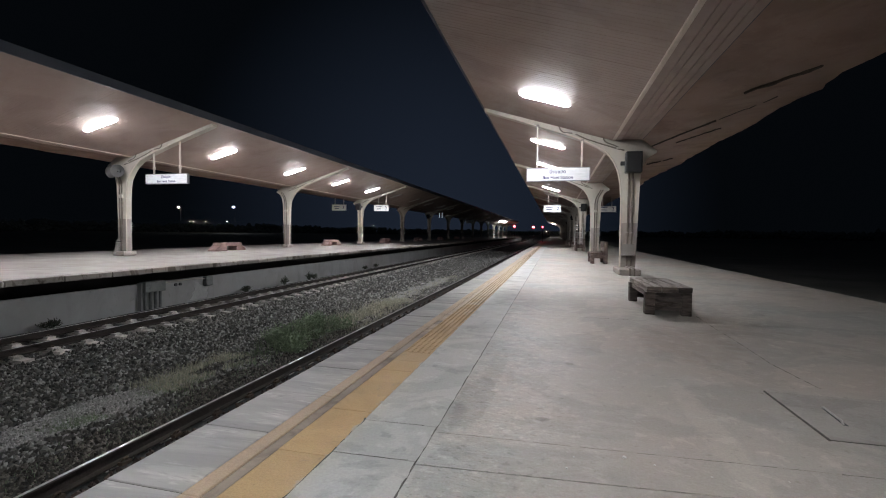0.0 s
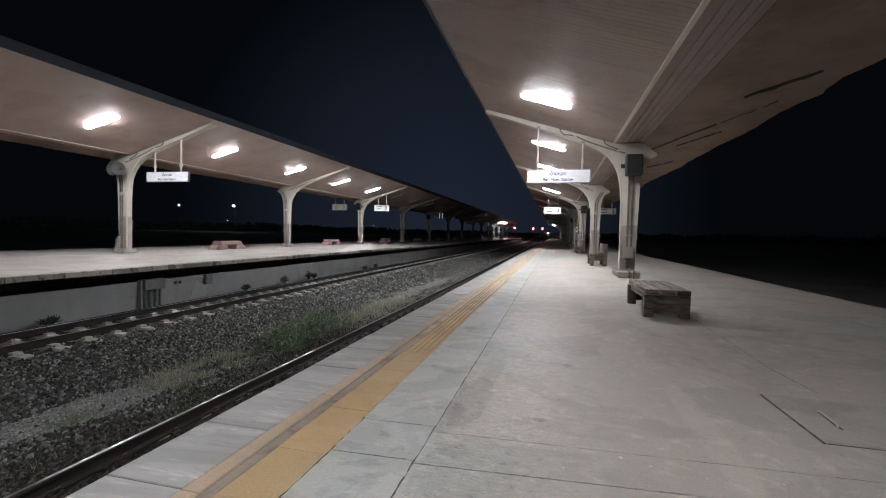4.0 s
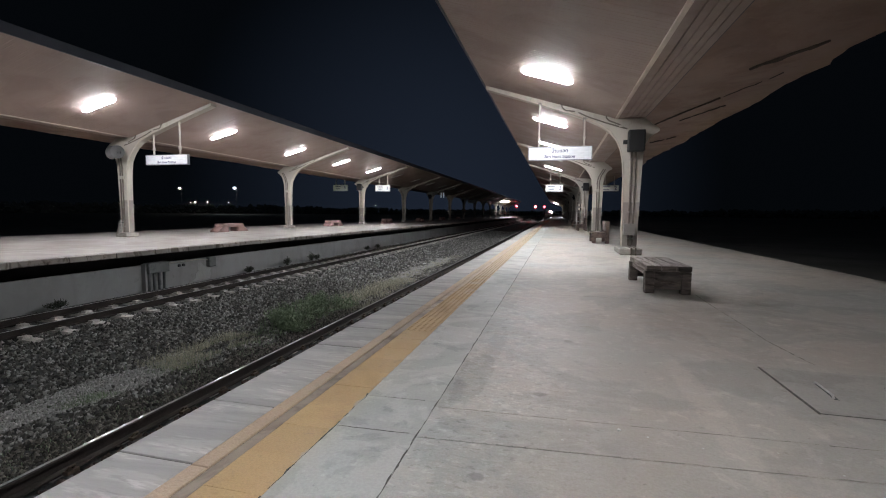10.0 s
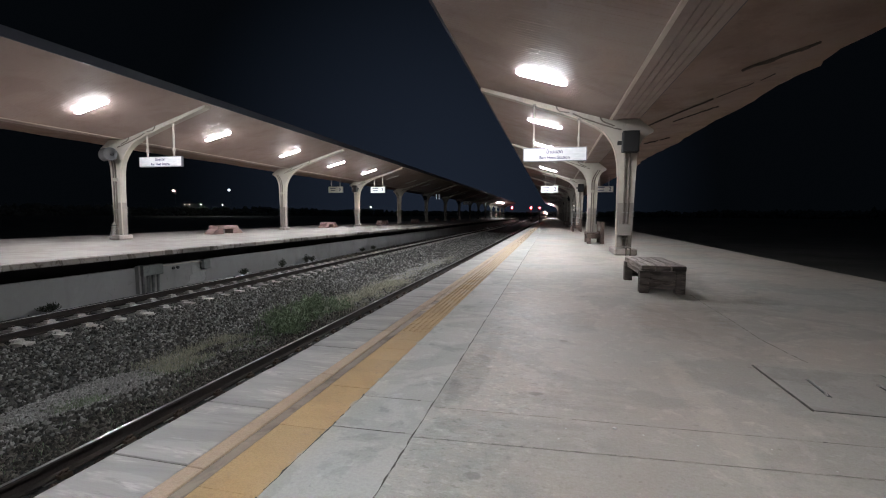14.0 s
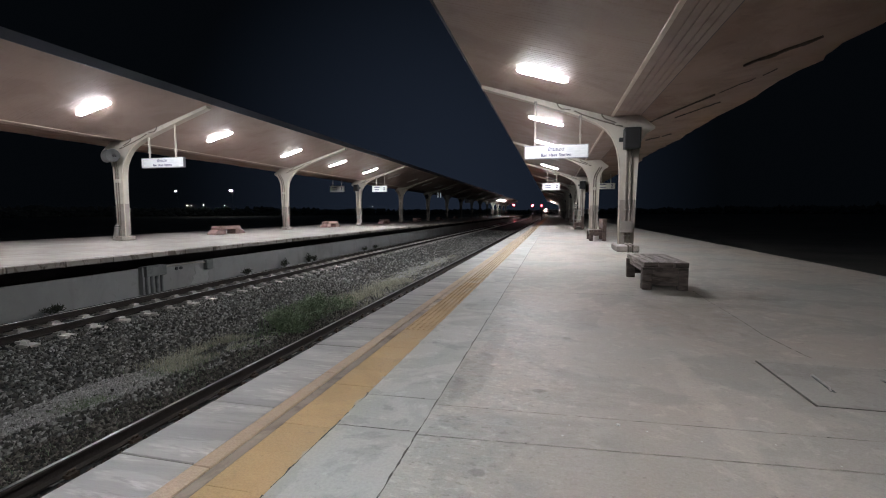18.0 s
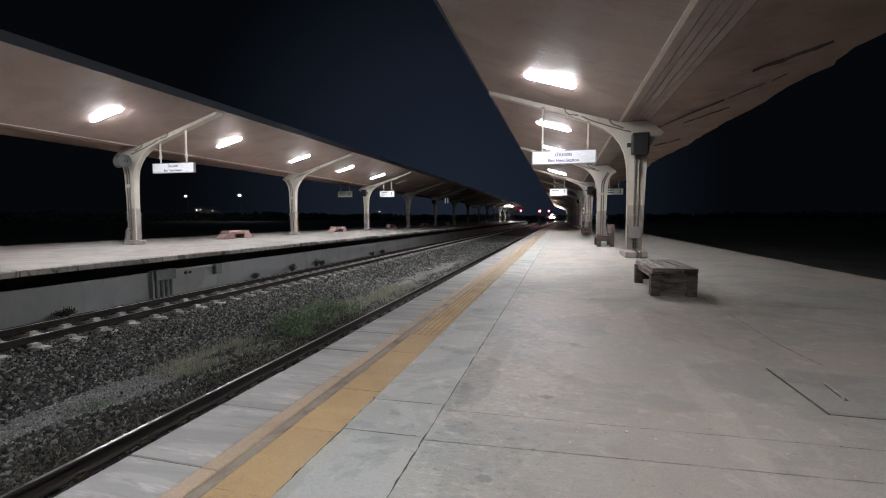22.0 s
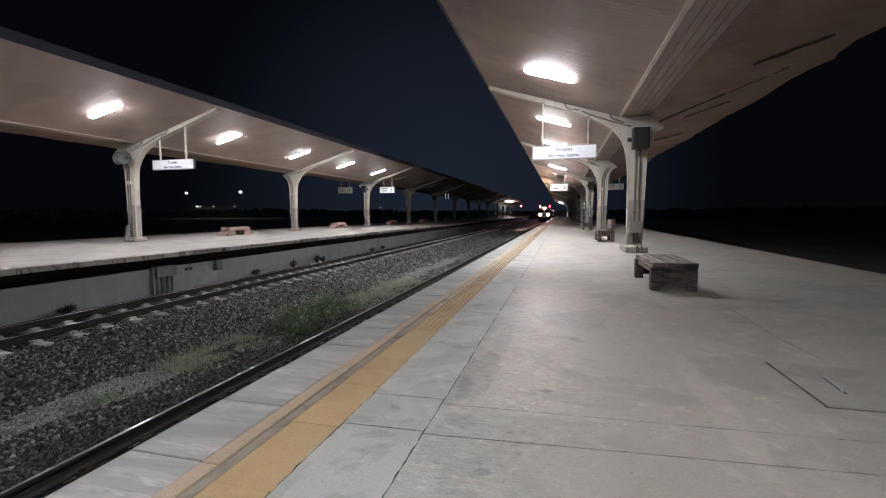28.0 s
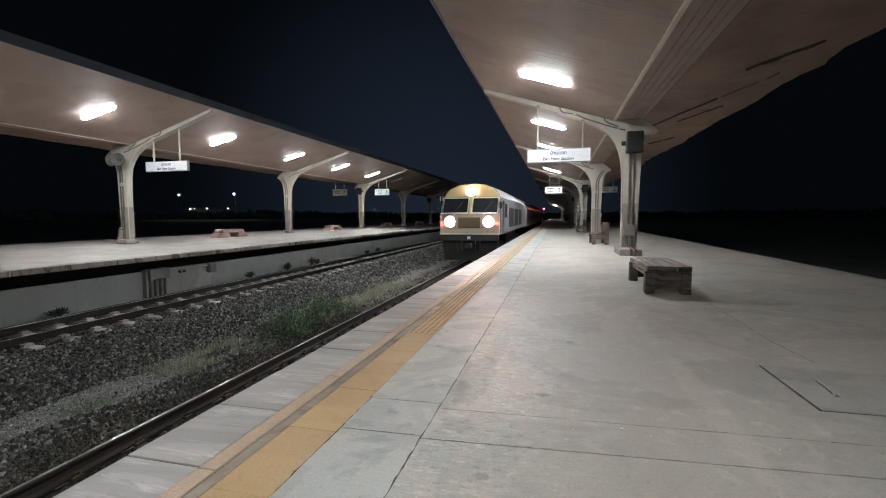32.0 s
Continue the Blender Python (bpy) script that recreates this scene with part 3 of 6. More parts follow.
ragged_tone(M["channel"], 0.0, 0.0, (0.46, 0.365, 0.26), run=(2.5, 7.5))
ragged_tone(M["yellow"], 0.0, 0.0, (0.49, 0.385, 0.255), run=(2.5, 10.0))
# the concrete floor turns slightly cooler towards negative x
ragged_tone(M["slab"], 0.7, -0.5, (0.935, 0.978, 0.998), "MULTIPLY")
ragged_tone(M["peach"], -1.565, -1.64, (0.36, 0.34, 0.31))


# ---------------------------------------------------------------- mesh helpers
def box(bm, x0, x1, y0, y1, z0, z1, bev=0.0):
    vs = [bm.verts.new(p) for p in ((x0, y0, z0), (x1, y0, z0), (x1, y1, z0), (x0, y1, z0), (x0, y0, z1), (x1, y0, z1), (x1, y1, z1), (x0, y1, z1))]
    fs = [bm.faces.new([vs[i] for i in q]) for q in ((0, 3, 2, 1), (4, 5, 6, 7), (0, 1, 5, 4), (1, 2, 6, 5), (2, 3, 7, 6), (3, 0, 4, 7))]
    if bev:
        es = {e for f in fs for e in f.edges}
        bmesh.ops.bevel(bm, geom=list(es), offset=bev, segments=1, affect="EDGES")
    return bm


def prism(bm, poly, a0, a1, axis="y", bev=0.0):
    """A 2D outline pushed along an axis: (x, z) along y, (y, z) along x, (x, y) along z."""
    def put(p, a):
        if axis == "y":
            return (p[0], a, p[1])
        if axis == "x":
            return (a, p[0], p[1])
        return (p[0], p[1], a)
    lo = [bm.verts.new(put(p, a0)) for p in poly]
    hi = [bm.verts.new(put(p, a1)) for p in poly]
    n = len(poly)
    fs = [bm.faces.new(lo), bm.faces.new(list(reversed(hi)))]
    for i in range(n):
        fs.append(bm.faces.new((lo[i], hi[i], hi[(i + 1) % n], lo[(i + 1) % n])))
    if bev:
        bmesh.ops.bevel(bm, geom=list({e for f in fs for e in f.edges}), offset=bev, segments=1, affect="EDGES")
    bmesh.ops.recalc_face_normals(bm, faces=bm.faces[:])
    return bm


def rod(bm, p, q, r, seg=8, r2=None):
    p, q = Vector(p), Vector(q)
    d = q - p
    m = Matrix.Translation((p + q) / 2) @ d.to_track_quat("Z", "Y").to_matrix().to_4x4()
    bmesh.ops.create_cone(bm, cap_ends=True, segments=seg, radius1=r, radius2=r if r2 is None else r2, depth=d.length, matrix=m)
    return bm


def tube(bm, pts, r, seg=8):
    for a, b in zip(pts, pts[1:]):
        rod(bm, a, b, r, seg)
    for p in pts[1:-1]:
        bmesh.ops.create_icosphere(bm, subdivisions=1, radius=r * 1.02, matrix=Matrix.Translation(p))
    return bm


def B():
    return bmesh.new()


def mesh_of(name, bm, material):
    me = bpy.data.meshes.new(name)
    bm.to_mesh(me)
    bm.free()
    me.materials.append(material)
    return me


def part(name, bm, material, parent, label="", smooth=False):
    ob = new(name, mesh_of(name, bm, material))
    ob.parent = parent
    if label:
        ob["label"] = label
    if smooth:
        for p in ob.data.polygons:
            p.use_smooth = True
    return ob


def piece(name, me, parent, at):
    ob = new(name, me)
    ob.parent = parent
    ob.location = at
    return ob


def thing(name, bm, material, label, category, group="", kind="", at=None):
    ob = new(name, mesh_of(name, bm, material))
    if at is not None:
        ob.matrix_basis = at
    return tagged(ob, label, category, group, kind)


def base(name, label, category, group="", kind="", at=None):
    ob = new(name)
    if at is not None:
        ob.matrix_basis = at
    return tagged(ob, label, category, group, kind)


def arrays(name, verts, faces, material):
    me = bpy.data.meshes.new(name)
    me.from_pydata([tuple(v) for v in verts], [], [tuple(f) for f in faces])
    me.materials.append(material)
    return me


# ---------------------------------------------------------------- ground
bm = B()
box(bm, -2500, 2500, -2500, 2500, -3.0, -1.42)
thing("ground", bm, M["earth"], "dark bare earth ground stretching to the horizon", "ground", kind="structure")


def bend(y):
    """Sideways drift of the line where it leaves the station."""
    return -1.12e-5 * y * y if y > 0 else 0.0


def rise(y):
    """Gentle climb of the line beyond the platforms."""
    return 0.0068 * max(0.0, y - 150.0)


bm = B()
prof = [(-11.6, -1.4), (-11.4, -1.16), (-8.2, -1.16), (-7.2, -1.24), (-5.6, -1.24), (-4.9, -1.16), (-2.3, -1.16), (-2.1, -1.4)]
ys = [-25, 0, 30, 60, 100, 150, 200, 300, 400, 550, 750]
prev = None
for y in ys:
    cur = [bm.verts.new((p[0] + bend(y), y, p[1] + (rise(y) if -11.5 < p[0] < -2.2 else 0.0))) for p in prof]
    if prev:
        for i in range(len(prof) - 1):
            bm.faces.new((prev[i], prev[i + 1], cur[i + 1], cur[i]))
    prev = cur
bmesh.ops.recalc_face_normals(bm, faces=bm.faces[:])
thing("ballast_bed", bm, M["ballast"], "dark crushed stone ballast bed under two tracks", "ballast", kind="structure")


def bedz(x):
    xs, zs = [p[0] for p in prof], [p[1] for p in prof]
    return float(np.interp(x, xs, zs))


# ---------------------------------------------------------------- tracks
RAIL_PROFILE = [(-0.06, -0.14), (0.06, -0.14), (0.06, -0.125), (0.012, -0.11), (0.012, -0.04), (0.034, -0.03), (0.034, -0.006), (0.026, 0.0), (-0.026, 0.0), (-0.034, -0.006), (-0.034, -0.03), (-0.012, -0.04), (-0.012, -0.11), (-0.06, -0.125)]


def rail_run(name, x, parent, label):
    bm = B()
    prev = None
    for y in ys:
        cur = [bm.verts.new((x + p[0] + bend(y), y, RAIL + p[1] + rise(y))) for p in RAIL_PROFILE]
        if prev:
            for i in range(len(cur)):
                j = (i + 1) % len(cur)
                bm.faces.new((prev[i], prev[j], cur[j], cur[i]))
        prev = cur
    bmesh.ops.recalc_face_normals(bm, faces=bm.faces[:])
    r = part(name, bm, M["rail"], parent, label)
    bm = B()
    prev = None
    for y in ys:
        cur = [bm.verts.new((x + dx + bend(y), y, RAIL + dz + rise(y))) for dx, dz in ((-0.017, 0.0012), (-0.011, 0.004), (0.013, 0.004), (0.019, 0.0012))]
        if prev:
            for i in range(3):
                bm.faces.new((prev[i], prev[i + 1], cur[i + 1], cur[i]))
        prev = cur
    bmesh.ops.recalc_face_normals(bm, faces=bm.faces[:])
    part("running_band", bm, M["shine"], r, "polished bright running band")


def sleeper_mesh():
    bm = B()
    prism(bm, [(-0.12, -0.16), (0.12, -0.16), (0.10, 0.0), (-0.10, 0.0)], -0.925, 0.925, "x")
    for s in (-1, 1):
        for e in (-1, 1):
            a, b = sorted((s * 0.5 + e * 0.075, s * 0.5 + e * 0.20))
            prism(bm, [(-0.09, -0.01), (0.09, -0.01), (0.07, 0.045), (-0.07, 0.045)], a, b, "x")
    return mesh_of("sleeper", bm, M["sleeper"])


def clip_mesh():
    bm = B()
    for s in (-1, 1):
        box(bm, s * 0.09 - 0.03, s * 0.09 + 0.03, -0.05, 0.05, 0.0, 0.03)
        tube(bm, [(s * 0.07, -0.03, 0.02), (s * 0.1, -0.02, 0.06), (s * 0.1, 0.02, 0.06), (s * 0.07, 0.03, 0.02)], 0.011, 5)
    return mesh_of("clip", bm, M["clip"])


SLEEPER, CLIP = sleeper_mesh(), clip_mesh()


def track(name, xc, gauge, y_start, n_near, label, sunk=0.0, pitch=0.614):
    t = base(name, label, "railway track", "tracks through the station", "structure")
    rail_run("rail", xc - gauge / 2, t, "rusty steel rail with a polished head")
    rail_run("rail", xc + gauge / 2, t, "rusty steel rail with a polished head")
    bm = B()
    y = y_start
    for i in range(330):
        z = RAIL - 0.14 + rise(y)
        if i < n_near:
            piece("sleeper", SLEEPER, t, (xc, y, z - sunk))
            for s in (-1, 1):
                piece("rail_clip", CLIP, t, (xc + s * gauge / 2, y, z))
        else:
            box(bm, xc - 1 + bend(y), xc + 1 + bend(y), y - 0.1, y + 0.1, z - 0.16, z)
        y += pitch
    far = part("far_sleepers", bm, M["sleeper"], t, "row of distant concrete sleepers")
    far["kind"] = "stuff"
    return t


track("track_far", -9.73, 1.0, 7.04 - 44 * 0.62, 120, "metre-gauge track on concrete sleepers by the opposite platform", 0.012, 0.62)
track("track_near", -3.57, 1.07, 1.0 - 34 * 0.614, 94, "metre-gauge track on sleepers below the platform edge", 0.11)
# ---------------------------------------------------------------- near platform
plat = base("platform_near", "long worn concrete station platform with a yellow tactile line", "platform", kind="structure")
bm = B()
box(bm, -2.03, 5.83, Y0, Y1, -1.45, -0.062)
part("platform_core", bm, M["wall"], plat, "grey concrete platform body")
bm = B()
box(bm, -1.522, -1.460, Y0, Y1, -0.06, -0.005)
part("groove_channel", bm, M["channel"], plat, "shallow worn mortar channel")


bm = B()
box(bm, -1.168, 5.82, Y0, Y1, -0.061, -0.0035)
box(bm, -1.460, -1.449, Y0, Y1, -0.061, -0.010)
box(bm, -2.04, -1.62, Y0, Y1, -0.061, -0.005)
box(bm, -1.529, -1.522, Y0, Y1, -0.061, -0.009)
part("joint_bed", bm, M["joint"], plat, "dirt in the slab joints")


def slab_mesh(name, w, l, m, t=0.021, bev=0.0015):
    bm = B()
    box(bm, -w / 2, w / 2, -l / 2, l / 2, -t, 0)
    top = [e for e in bm.edges if all(abs(v.co.z) < 1e-6 for v in e.verts)]
    bmesh.ops.bevel(bm, geom=top, offset=bev, segments=1, affect="EDGES")
    return mesh_of(name, bm, m)


PAV = slab_mesh("edge_paver", 0.427, 0.6225, M["paver"], bev=0.003)
for i in range(-38, 110):
    piece("edge_paver", PAV, plat, (-1.8395, 1.995 + 0.63 * i, random.uniform(-0.003, 0.003)))
bm = B()
for i in range(110, 270):
    y = 1.98 + 0.63 * i
    box(bm, -2.053, -1.626, y - 0.31, y + 0.31, -0.06, 0)
far = part("far_edge_pavers", bm, M["paver"], plat, "row of distant grey edge pavers")
far["kind"] = "stuff"
bm = B()
NAR = slab_mesh("narrow_yellow_tile", 0.094, 1.257, M["peach"], bev=0.004)
for i in range(-20, 48):
    piece("narrow_yellow_tile", NAR, plat, (-1.575, 2.3 + 1.26 * i, 0.002))


def tactile_mesh(studs):
    bm = B()
    box(bm, -0.145, 0.141, -0.148, 0.148, -0.06, 0.0)
    if studs:
        for i in range(25):
            cx, cy = -0.116 + 0.057 * (i % 5), -0.118 + 0.059 * (i // 5)
            lo = [bm.verts.new((cx + 0.017 * math.cos(k * math.pi / 3), cy + 0.017 * math.sin(k * math.pi / 3), 0.0004)) for k in range(6)]
            hi = [bm.verts.new((cx + 0.010 * math.cos(k * math.pi / 3), cy + 0.010 * math.sin(k * math.pi / 3), 0.006)) for k in range(6)]
            bm.faces.new(hi)
            for k in range(6):
                bm.faces.new((lo[k], lo[(k + 1) % 6], hi[(k + 1) % 6], hi[k]))
    return mesh_of("tactile_tile", bm, M["yellow"])


PLAIN, STUDS = tactile_mesh(False), tactile_mesh(True)
for i in range(-84, 130):
    piece("tactile_tile", STUDS if i > 7 else PLAIN, plat, (-1.304, 2.0 + 0.298 * i, random.uniform(-0.001, 0.001)))
bm = B()
box(bm, -1.45, -1.163, 41.0, Y1, -0.06, 0.0)
box(bm, -1.622, -1.53, 62.4, Y1, -0.06, 0.0)
part("far_yellow_line", bm, M["yellow"], plat, "distant worn yellow line")


def slab_row(x0, x1, joints, name, m="slab"):
    """Slabs between joints; a joint is its y at x0 and its slope across the platform."""
    g = 0.0018
    for (a, ka), (b, kb) in zip(joints, joints[1:]):
        xa, xb = x0 + g, x1 - g
        poly = [(xa, a + g), (xb, a + g + ka * (x1 - x0)), (xb, b - g + kb * (x1 - x0)), (xa, b - g)]
        bm = prism(B(), poly, -0.021, 0.0, "z")
        top = [e for e in bm.edges if all(abs(v.co.z) < 1e-6 for v in e.verts)]
        bmesh.ops.bevel(bm, geom=top, offset=0.0015, segments=1, affect="EDGES")
        piece(name, mesh_of(name, bm, M[m]), plat, (0, 0, random.uniform(-0.002, 0.001)))


def level(ys_):
    return [(y, 0.0) for y in ys_]


slab_row(-1.163, -0.69, level([-24, -12, -4, 0.4]) + [(2.20, 0.035), (2.63, 0.03)] + level([6.72, 11.2, 15.7, 20.2, 24.7, 33, 45, 60, 80, 110, 172]), "floor_slab", "edge_slab")
slab_row(-0.69, 5.83, level([-24, -12, -4, -0.4]) + [(2.19, 0.062), (2.575, 0.036)] + level([6.70, 11.2, 15.7, 20.2, 24.7, 33, 45, 60, 80, 110, 172]), "floor_slab")


def crack(pts, w, seed):
    """A thin jagged dark crack along a line of points."""
    rnd = random.Random(seed)
    bm = B()
    prev = None
    for (xa, ya), (xb, yb) in zip(pts, pts[1:]):
        n = max(2, int(math.hypot(xb - xa, yb - ya) / 0.05))
        for k in range(n):
            f = k / n
            x, y = xa + (xb - xa) * f + rnd.gauss(0, 0.002), ya + (yb - ya) * f + rnd.gauss(0, 0.002)
            ww = w * max(0.15, rnd.gauss(0.8, 0.5))
            ll = math.hypot(xb - xa, yb - ya)
            px, py = (yb - ya) / ll * ww / 2, (xa - xb) / ll * ww / 2
            cur = (bm.verts.new((x - px, y - py, 0.0022)), bm.verts.new((x + px, y + py, 0.0022)))
            if prev and rnd.random() > 0.12:
                bm.faces.new((prev[0], prev[1], cur[1], cur[0]))
            prev = cur
    part("crack", bm, M["joint"], plat, "thin jagged dark crack")


crack([(2.02, 7.3), (1.99, 6.4), (1.98, 5.57), (1.95, 4.8), (2.0, 4.2), (2.03, 3.95)], 0.010, 1)
crack([(-1.158, 1.2), (-1.16, 1.9), (-1.157, 2.7)], 0.007, 8)
crack([(0.33, 6.69), (0.8, 6.72)], 0.006, 2)
crack([(-0.69, 1.2), (-0.69, 8.0)], 0.007, 3)
crack([(-0.69, 8.0), (-0.69, 20.0)], 0.011, 7)
crack([(-1.15, 2.20), (-0.69, 2.216)], 0.006, 4)
crack([(-1.15, 2.63), (-0.72, 2.642)], 0.006, 5)
crack([(-0.67, 2.191), (3.4, 2.444)], 0.003, 14)
crack([(-0.67, 2.576), (3.4, 2.722)], 0.003, 15)
crack([(0.0, 6.70), (1.3, 6.70)], 0.005, 6)


hatch = base("floor_hatch", "square grey steel-edged concrete hatch cover in the platform floor", "hatch", at=pose(1.97, 3.495, 0.0))
bm = B()
box(bm, -0.41, 0.41, -0.41, 0.41, -0.01, 0.006, 0.003)
part("cover", bm, M["cover"], hatch, "worn grey cover plate")
bm = B()
box(bm, -0.422, -0.412, -0.424, 0.424, -0.01, 0.0075)
box(bm, -0.412, 0.412, -0.418, -0.413, -0.01, 0.004)
box(bm, 0.413, 0.422, -0.424, 0.424, -0.01, 0.003)
box(bm, -0.412, 0.412, 0.414, 0.418, -0.01, 0.003)
part("rim", bm, M["joint"], hatch, "dark dirt-filled joint")
for x in (-0.19, 0.23):
    bm = B()
    prism(bm, [(x - 0.022, -0.16), (x + 0.002, -0.17), (x + 0.028, 0.15), (x + 0.008, 0.16)], 0.0062, 0.0075, "z")
    slot = part("handle_slot", bm, M["dark"], hatch, "dark slot under the lifting handle")
    bm = B()
    tube(bm, [(x - 0.018, -0.15, 0.006), (x - 0.014, -0.12, 0.022), (x + 0.004, 0.11, 0.022), (x + 0.008, 0.14, 0.006)], 0.007, 6)
    part("handle", bm, M["rackgrey"], slot, "bent steel lifting handle")

# ---------------------------------------------------------------- far platform
plat2 = base("platform_far", "pale concrete platform across the tracks with stained edge blocks", "platform", kind="structure")
bm = B()
box(bm, -22.3, LEDGE - 0.3, Y0, Y1, LZ - 0.15, LZ - 0.004)
part("platform_deck", bm, M["lslab"], plat2, "pale concrete deck")
bm = B()
box(bm, -12.15, -12.0, Y0, Y1, -1.5, -0.47)
part("retaining_wall", bm, M["wall"], plat2, "grey rendered platform wall")
# the core's near-black colour paints in the shade under the deck
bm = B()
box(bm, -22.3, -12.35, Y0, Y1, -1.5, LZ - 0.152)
part("inner_core", bm, M["shaded_core"], plat2, "recessed core under the deck, shade painted dark")
me = []
for k in range(6):
    bm = B()
    box(bm, -0.15, 0.15, -0.595, 0.595, -0.14, 0.0, 0.012 + 0.004 * (k % 3))
    me.append(mesh_of("edge_block", bm, M["ledge"]))
for i in range(-22, 110):
    piece("edge_block", me[random.randrange(6)], plat2, (LEDGE - 0.15, 4.0 + 1.2 * i, LZ + random.uniform(-0.006, 0.006)))
bm = B()
box(bm, LEDGE - 0.28, LEDGE - 0.02, 136, Y1, LZ - 0.14, LZ)
part("far_edge_blocks", bm, M["ledge"], plat2)

# cable cabinet and small things on the far platform's wall
cab = base("cable_cabinet", "grey cable cabinet with pipe ducts on the platform wall", "cabinet", at=pose(-11.98, 11.2, 0))
bm = B()
box(bm, -0.02, 0.22, -0.36, 0.36, -0.72, -0.40, 0.01)
part("box", bm, M["cabinet"], cab, "dull grey-green metal box")
for k in range(4):
    bm = B()
    rod(bm, (0.1, -0.27 + 0.18 * k, -1.25), (0.1, -0.27 + 0.18 * k, -0.72), 0.045, 10)
    part("duct", bm, M["cabinet"], cab, "vertical grey duct")
bm = B()
box(bm, -0.02, 0.12, -0.42, -0.37, -1.25, -0.42)
part("side_plate", bm, M["wall"], cab)
sb = base("wall_socket_box", "small grey socket box on the platform wall", "junction box", at=pose(-11.98, 13.5, -0.62))
bm = B()
box(bm, -0.02, 0.14, -0.16, 0.16, -0.17, 0.17, 0.02)
part("box", bm, M["cabinet"], sb)
bm = B()
tube(bm, [(0.05, -0.16, 0.08), (0.04, -0.6, 0.13), (0.04, -1.9, 0.12)], 0.02, 6)
part("pipe", bm, M["pipe"], sb, "thin grey pipe")
bm = B()
prism(bm, [(12.72, -1.22), (13.5, -1.22), (13.58, -1.08), (13.52, -0.95), (13.62, -0.84), (13.4, -0.80), (13.2, -0.72), (13.12, -0.63), (12.98, -0.60), (12.93, -0.74), (12.98, -0.9), (12.84, -0.98), (12.86, -1.1)], -12.001, -11.994, "x")
part("plaster_patch", bm, M["patch"], plat2, "pale patch of fresh plaster on the platform wall")
wv = base("wall_vent_pair", "two small round dark weep holes in the platform wall", "vent", at=pose(-11.98, 12.25, -0.62))
for d in (-0.09, 0.09):
    bm = B()
    rod(bm, (-0.03, d, 0), (0.02, d, 0), 0.05, 12)
    part("pipe_mouth", bm, M["dark"], wv)


# ---------------------------------------------------------------- canopies
def canopy(name, c, s, zo, label, reach=4.52):
    """Folded canopy: a wing that rises to the track and a nearly level wing behind. c: column line, s: +1 when the back lies at +x."""
    root = base(name, label, "canopy", "platform canopies", "structure")
    def X(u):
        return c + s * u
    vz = 4.07 + zo
    # ribbed sheet of the front wing
    vs, fs = [], []
    pitch = 0.125
    y, rows = 3.0, []
    n = int((70 - y) / pitch)
    for i in range(n):
        rib = (0.0012 + 0.0075 * (s > 0) + 0.003 * (s < 0)) * (0.5 + 0.5 * noise.noise((i * 0.9, 2.0, s))) ** 1.5
        for dy, dz in ((0.0, 0.0), (0.104, 0.0), (0.109, rib), (0.120, rib)):
            rows.append((y + dy, dz))
        y += pitch
    rows = [(Y0, 0.0)] + rows + [(Y1, 0.0)]
    us = [(-0.54, vz + 0.02 * 0.302), (-2.5, vz + 1.98 * 0.302), (-reach, vz + (reach - 0.52) * 0.302)]
    for yy, dz in rows:
        for u, z in us:
            vs.append((X(u), yy, z + dz))
    for i in range(len(rows) - 1):
        for k in (0, 1):
            a = i * 3 + k
            fs.append((a, a + 1, a + 4, a + 3))
    o = new("front_ceiling", arrays("front_ceiling", vs, fs, M["ceil"]))
    o.parent = root
    o["label"] = "ribbed brown ceiling sheet"
    # level wing: narrow boards with open joints by the fold, then wide flat panels
    bm = B()
    u = -0.455
    for w in (0.195, 0.15, 0.17, 0.145, 0.16):
        z0, z1 = vz + 0.05 * (u + 0.42), vz + 0.05 * (u + w + 0.42)
        prism(bm, [(X(u), z0), (X(u + w - 0.015), z1), (X(u + w - 0.015), z1 + 0.03), (X(u), z0 + 0.03)], Y0, Y1)
        u += w
    zc = lambda q: vz + 0.05 * (q + 0.42)
    rnd = random.Random(5)
    # wide panels, slightly sagging, with a ragged outer edge
    vs, fs = [], []
    ny = 0
    y = Y0
    while y < Y1:
        e = float(np.interp(y, [-24, 9.0, 10.55, 11.1, 11.5, 15.2, 20.1, 20.7, 27.7, 28.4, 60, 172], [2.97, 2.98, 2.93, 3.10, 2.97, 2.88, 2.84, 2.95, 2.66, 2.8, 2.8, 2.8])) + rnd.gauss(0, 0.022)
        row = [u, 1.0, 1.7, 2.2, 2.55, e]
        for k, q in enumerate(row):
            sag = 0.05 * noise.noise((q * 1.2, y * 0.22, 3.0 + s)) * min(1.0, (q - u) * 0.8) - (0.05 if k == 5 else 0.0) * abs(noise.noise((1.7, y * 0.5, s)))
            vs.append((X(q), y, zc(q) + sag))
        ny += 1
        y += 0.35 if y < 60 else 4.0
    for i in range(ny - 1):
        for k in range(5):
            a = i * 6 + k
            fs.append((a, a + 1, a + 7, a + 6))
    part("back_boards", bm, M["ceil"], root, "brown ceiling boards with open joints")
    o = new("back_ceiling", arrays("back_ceiling", vs, fs, M["back"]))
    o.parent = root
    o["label"] = "sagging brown ceiling panels with a ragged outer edge"
    for p in o.data.polygons:
        p.use_smooth = True
    bm = B()
    prism(bm, [(X(-0.535), vz - 0.012), (X(-0.465), vz - 0.022), (X(-0.435), vz + 0.018), (X(-0.56), vz + 0.035)], Y0, Y1)
    part("valley_strip", bm, M["strip"], root, "pale cover strip along the fold")
    bm = B()
    e = -reach
    ez = vz + (reach - 0.52) * 0.302
